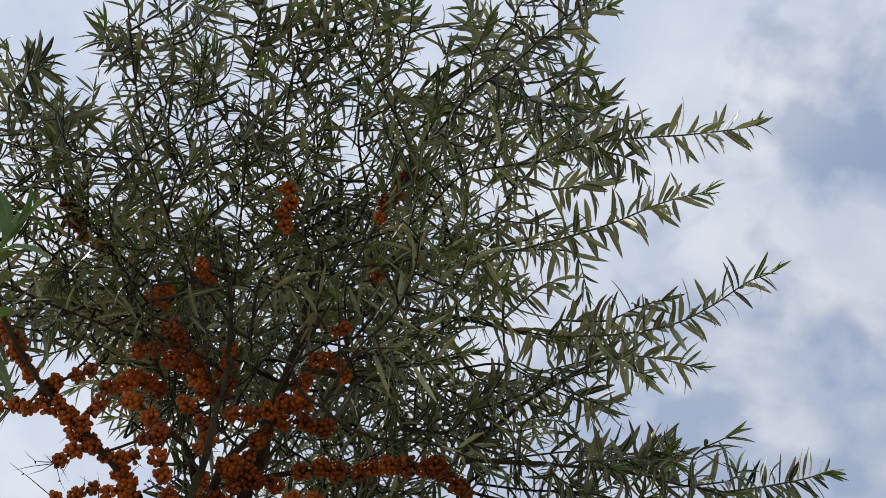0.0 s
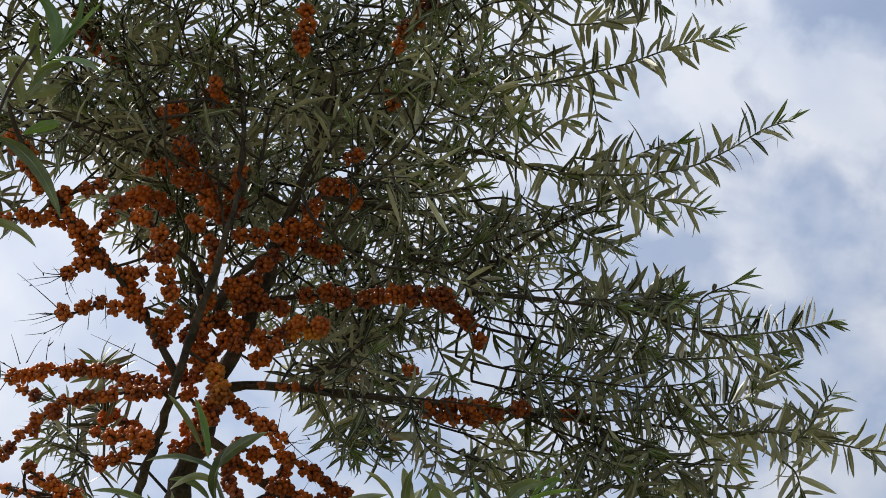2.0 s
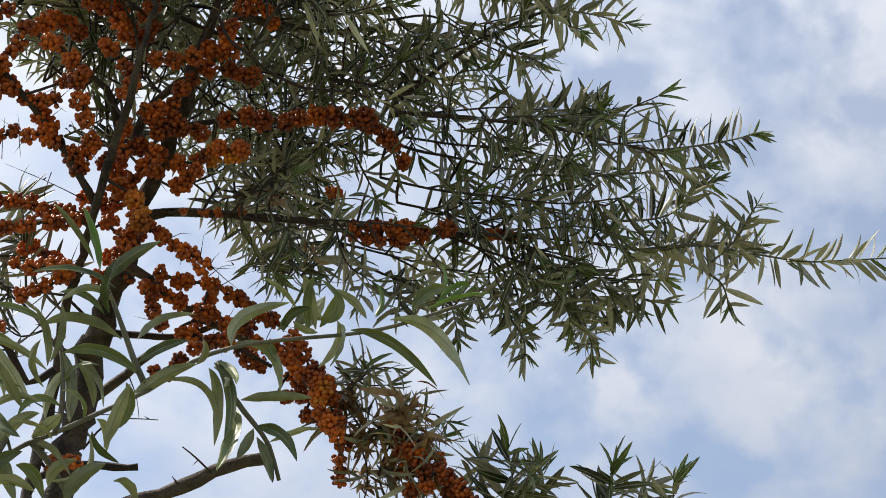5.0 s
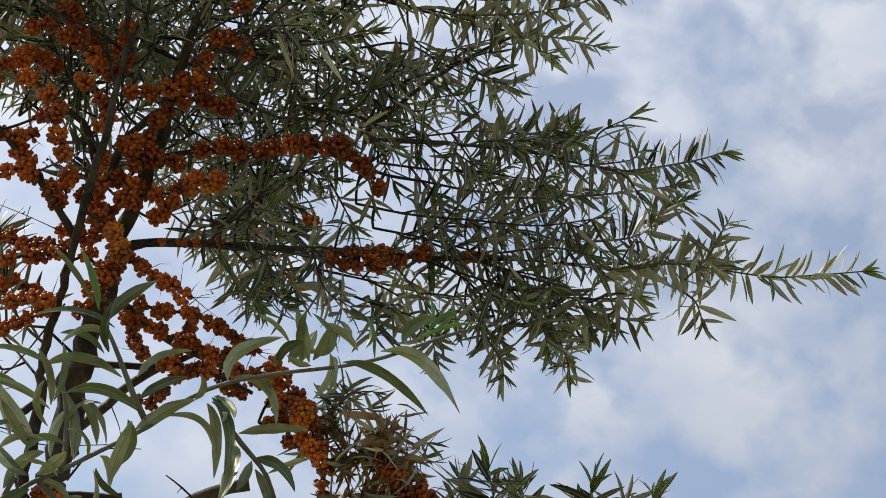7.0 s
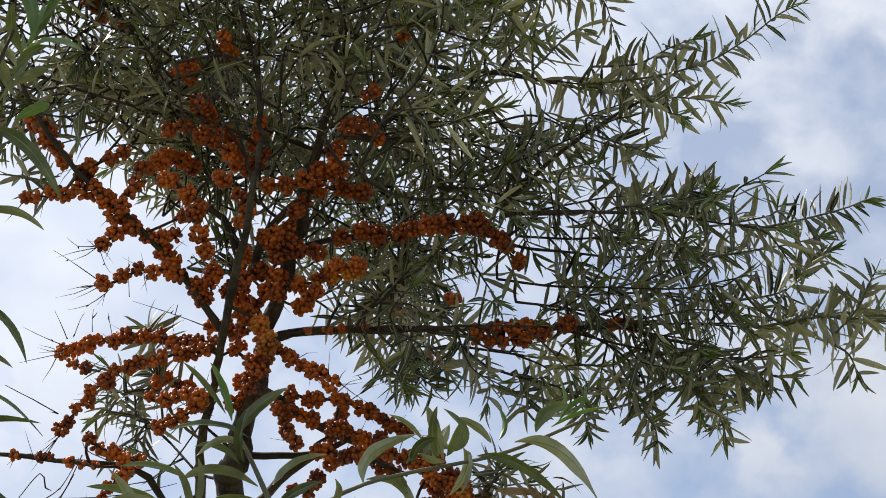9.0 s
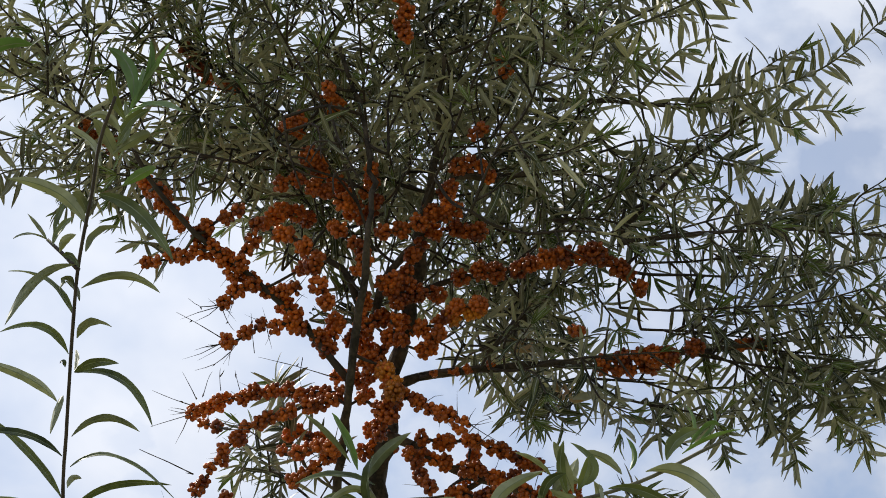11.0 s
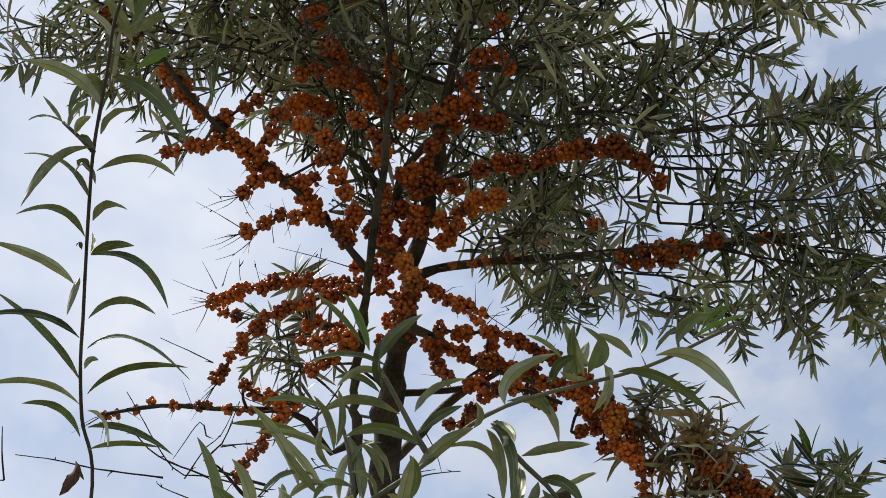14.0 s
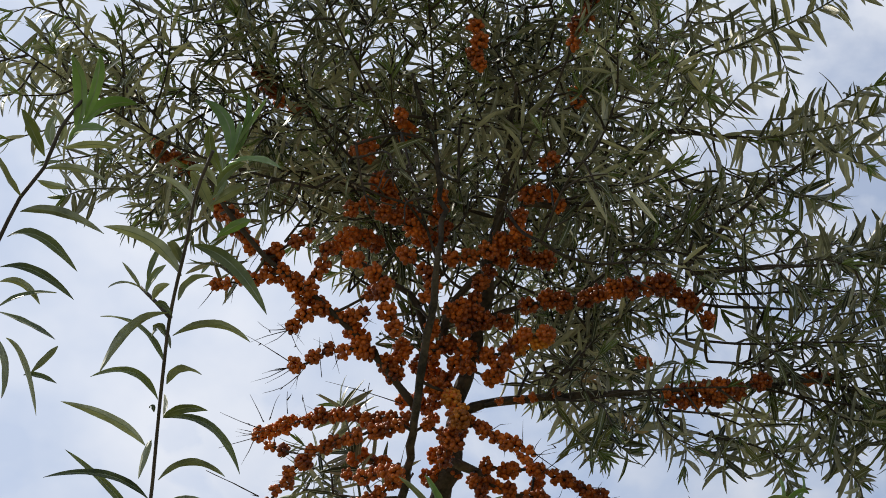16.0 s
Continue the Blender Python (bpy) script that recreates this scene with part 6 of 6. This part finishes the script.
long_leaf(slender_stem, [(-0.217, 0.887, 2.026), (-0.190, 0.882, 2.029), (-0.154, 0.876, 2.000)], 0.0079)
long_leaf(slender_stem, [(-0.220, 0.911, 2.008), (-0.198, 0.912, 2.025), (-0.162, 0.913, 2.025)], 0.0081)
long_leaf(slender_stem, [(-0.220, 0.898, 2.018), (-0.218, 0.900, 2.025), (-0.213, 0.901, 2.025)], 0.0063, False, True)
long_leaf(slender_stem, [(-0.224, 0.904, 2.014), (-0.245, 0.899, 2.041), (-0.277, 0.892, 2.067)], 0.0086)
long_leaf(slender_stem, [(-0.226, 0.917, 2.004), (-0.251, 0.912, 2.016), (-0.284, 0.905, 2.011)], 0.0081)
long_leaf(slender_stem, [(-0.225, 0.924, 1.986), (-0.238, 0.918, 2.002), (-0.259, 0.913, 2.003)], 0.0077)
long_leaf(slender_stem, [(-0.221, 0.920, 2.001), (-0.210, 0.914, 1.991), (-0.204, 0.907, 1.971)], 0.0082, False, True)
long_leaf(slender_stem, [(-0.221, 0.924, 1.992), (-0.196, 0.918, 1.988), (-0.167, 0.913, 1.969)], 0.0077)
long_leaf(slender_stem, [(-0.219, 0.924, 1.978), (-0.200, 0.927, 1.983), (-0.178, 0.930, 1.981)], 0.0059)
long_leaf(slender_stem, [(-0.226, 0.924, 1.970), (-0.225, 0.917, 1.957), (-0.230, 0.910, 1.944)], 0.0124, dry=True)
long_leaf(slender_stem, [(-0.226, 0.924, 1.971), (-0.224, 0.928, 1.966), (-0.222, 0.932, 1.962)], 0.0047)
long_leaf(slender_stem, [(-0.158, 0.689, 2.139), (-0.161, 0.689, 2.160), (-0.174, 0.689, 2.174)], 0.0129, True)
long_leaf(slender_stem, [(-0.162, 0.695, 2.132), (-0.147, 0.685, 2.132), (-0.128, 0.676, 2.120)], 0.0116, True)
long_leaf(slender_stem, [(-0.157, 0.691, 2.137), (-0.150, 0.686, 2.155), (-0.150, 0.682, 2.173)], 0.0072, True)
long_leaf(slender_stem, [(-0.155, 0.687, 2.142), (-0.146, 0.685, 2.158), (-0.140, 0.683, 2.171)], 0.0062, True)
long_leaf(slender_stem, [(-0.169, 0.718, 2.122), (-0.175, 0.710, 2.132), (-0.180, 0.702, 2.137)], 0.0119, False, True)
long_leaf(slender_stem, [(-0.169, 0.709, 2.124), (-0.165, 0.714, 2.139), (-0.169, 0.719, 2.162)], 0.0088)
long_leaf(slender_stem, [(-0.171, 0.714, 2.123), (-0.158, 0.710, 2.130), (-0.151, 0.706, 2.130)], 0.0099, False, True)
long_leaf(slender_stem, [(-0.169, 0.735, 2.117), (-0.158, 0.727, 2.119), (-0.149, 0.720, 2.118)], 0.0097, True)
long_leaf(slender_stem, [(-0.179, 0.722, 2.121), (-0.187, 0.725, 2.140), (-0.206, 0.728, 2.154)], 0.0070, False, True)
long_leaf(slender_stem, [(-0.162, 0.696, 2.131), (-0.168, 0.688, 2.142), (-0.167, 0.680, 2.151)], 0.0096)
long_leaf(slender_stem, [(-0.160, 0.693, 2.135), (-0.156, 0.697, 2.153), (-0.157, 0.702, 2.170)], 0.0077, True)
long_leaf(slender_stem, [(-0.165, 0.700, 2.126), (-0.172, 0.697, 2.135), (-0.181, 0.695, 2.133)], 0.0078, False, True)
long_leaf(slender_stem, [(-0.167, 0.706, 2.125), (-0.161, 0.705, 2.138), (-0.151, 0.703, 2.143)], 0.0088)
long_leaf(second_stem, [(-0.239, 0.619, 2.056), (-0.219, 0.612, 2.051), (-0.195, 0.604, 2.034)], 0.0081)
long_leaf(second_stem, [(-0.245, 0.625, 2.046), (-0.230, 0.627, 2.047), (-0.211, 0.628, 2.029)], 0.0091)
long_leaf(second_stem, [(-0.248, 0.632, 2.034), (-0.231, 0.633, 2.032), (-0.212, 0.633, 2.017)], 0.0074)
long_leaf(second_stem, [(-0.248, 0.639, 2.017), (-0.236, 0.637, 2.022), (-0.221, 0.635, 2.022)], 0.0058)
long_leaf(second_stem, [(-0.248, 0.640, 2.015), (-0.231, 0.634, 2.005), (-0.216, 0.627, 1.993)], 0.0049)
long_leaf(second_stem, [(-0.244, 0.645, 2.004), (-0.235, 0.648, 1.993), (-0.226, 0.650, 1.967)], 0.0058, False, True)
long_leaf(second_stem, [(-0.235, 0.651, 1.988), (-0.229, 0.654, 1.989), (-0.221, 0.657, 1.987)], 0.0063)
long_leaf(second_stem, [(-0.232, 0.651, 1.989), (-0.225, 0.649, 1.996), (-0.220, 0.647, 2.001)], 0.0054)
long_leaf(second_stem, [(-0.248, 0.645, 2.004), (-0.241, 0.643, 1.988), (-0.240, 0.641, 1.971)], 0.0063)
long_leaf(second_stem, [(-0.228, 0.609, 2.073), (-0.212, 0.603, 2.069), (-0.195, 0.596, 2.057)], 0.0063)
long_leaf(second_stem, [(-0.228, 0.606, 2.078), (-0.233, 0.596, 2.086), (-0.236, 0.586, 2.090)], 0.0097)
long_leaf(second_stem, [(-0.223, 0.604, 2.081), (-0.220, 0.600, 2.091), (-0.228, 0.596, 2.101)], 0.0054, False, True)
long_leaf(second_stem, [(-0.220, 0.604, 2.081), (-0.205, 0.604, 2.083), (-0.192, 0.603, 2.080)], 0.0063)
long_leaf(second_stem, [(-0.214, 0.601, 2.087), (-0.211, 0.592, 2.104), (-0.216, 0.583, 2.119)], 0.0133, True)
long_leaf(second_stem, [(-0.211, 0.600, 2.090), (-0.202, 0.602, 2.104), (-0.188, 0.605, 2.107)], 0.0116, True)
long_leaf(second_stem, [(-0.210, 0.598, 2.092), (-0.205, 0.592, 2.110), (-0.204, 0.586, 2.122)], 0.0091, True)
long_leaf(second_stem, [(-0.217, 0.603, 2.084), (-0.209, 0.596, 2.086), (-0.195, 0.590, 2.080)], 0.0092, True)
long_leaf(second_stem, [(-0.238, 0.615, 2.061), (-0.243, 0.606, 2.065), (-0.247, 0.597, 2.073)], 0.0077)
long_leaf(second_stem, [(-0.231, 0.611, 2.068), (-0.225, 0.617, 2.069), (-0.220, 0.623, 2.073)], 0.0059, False, True)
long_leaf(second_stem, [(-0.248, 0.635, 2.028), (-0.238, 0.637, 2.028), (-0.229, 0.639, 2.018)], 0.0062, False, True)
long_leaf(second_stem, [(-0.224, 0.604, 2.081), (-0.228, 0.608, 2.094), (-0.227, 0.612, 2.107)], 0.0084)
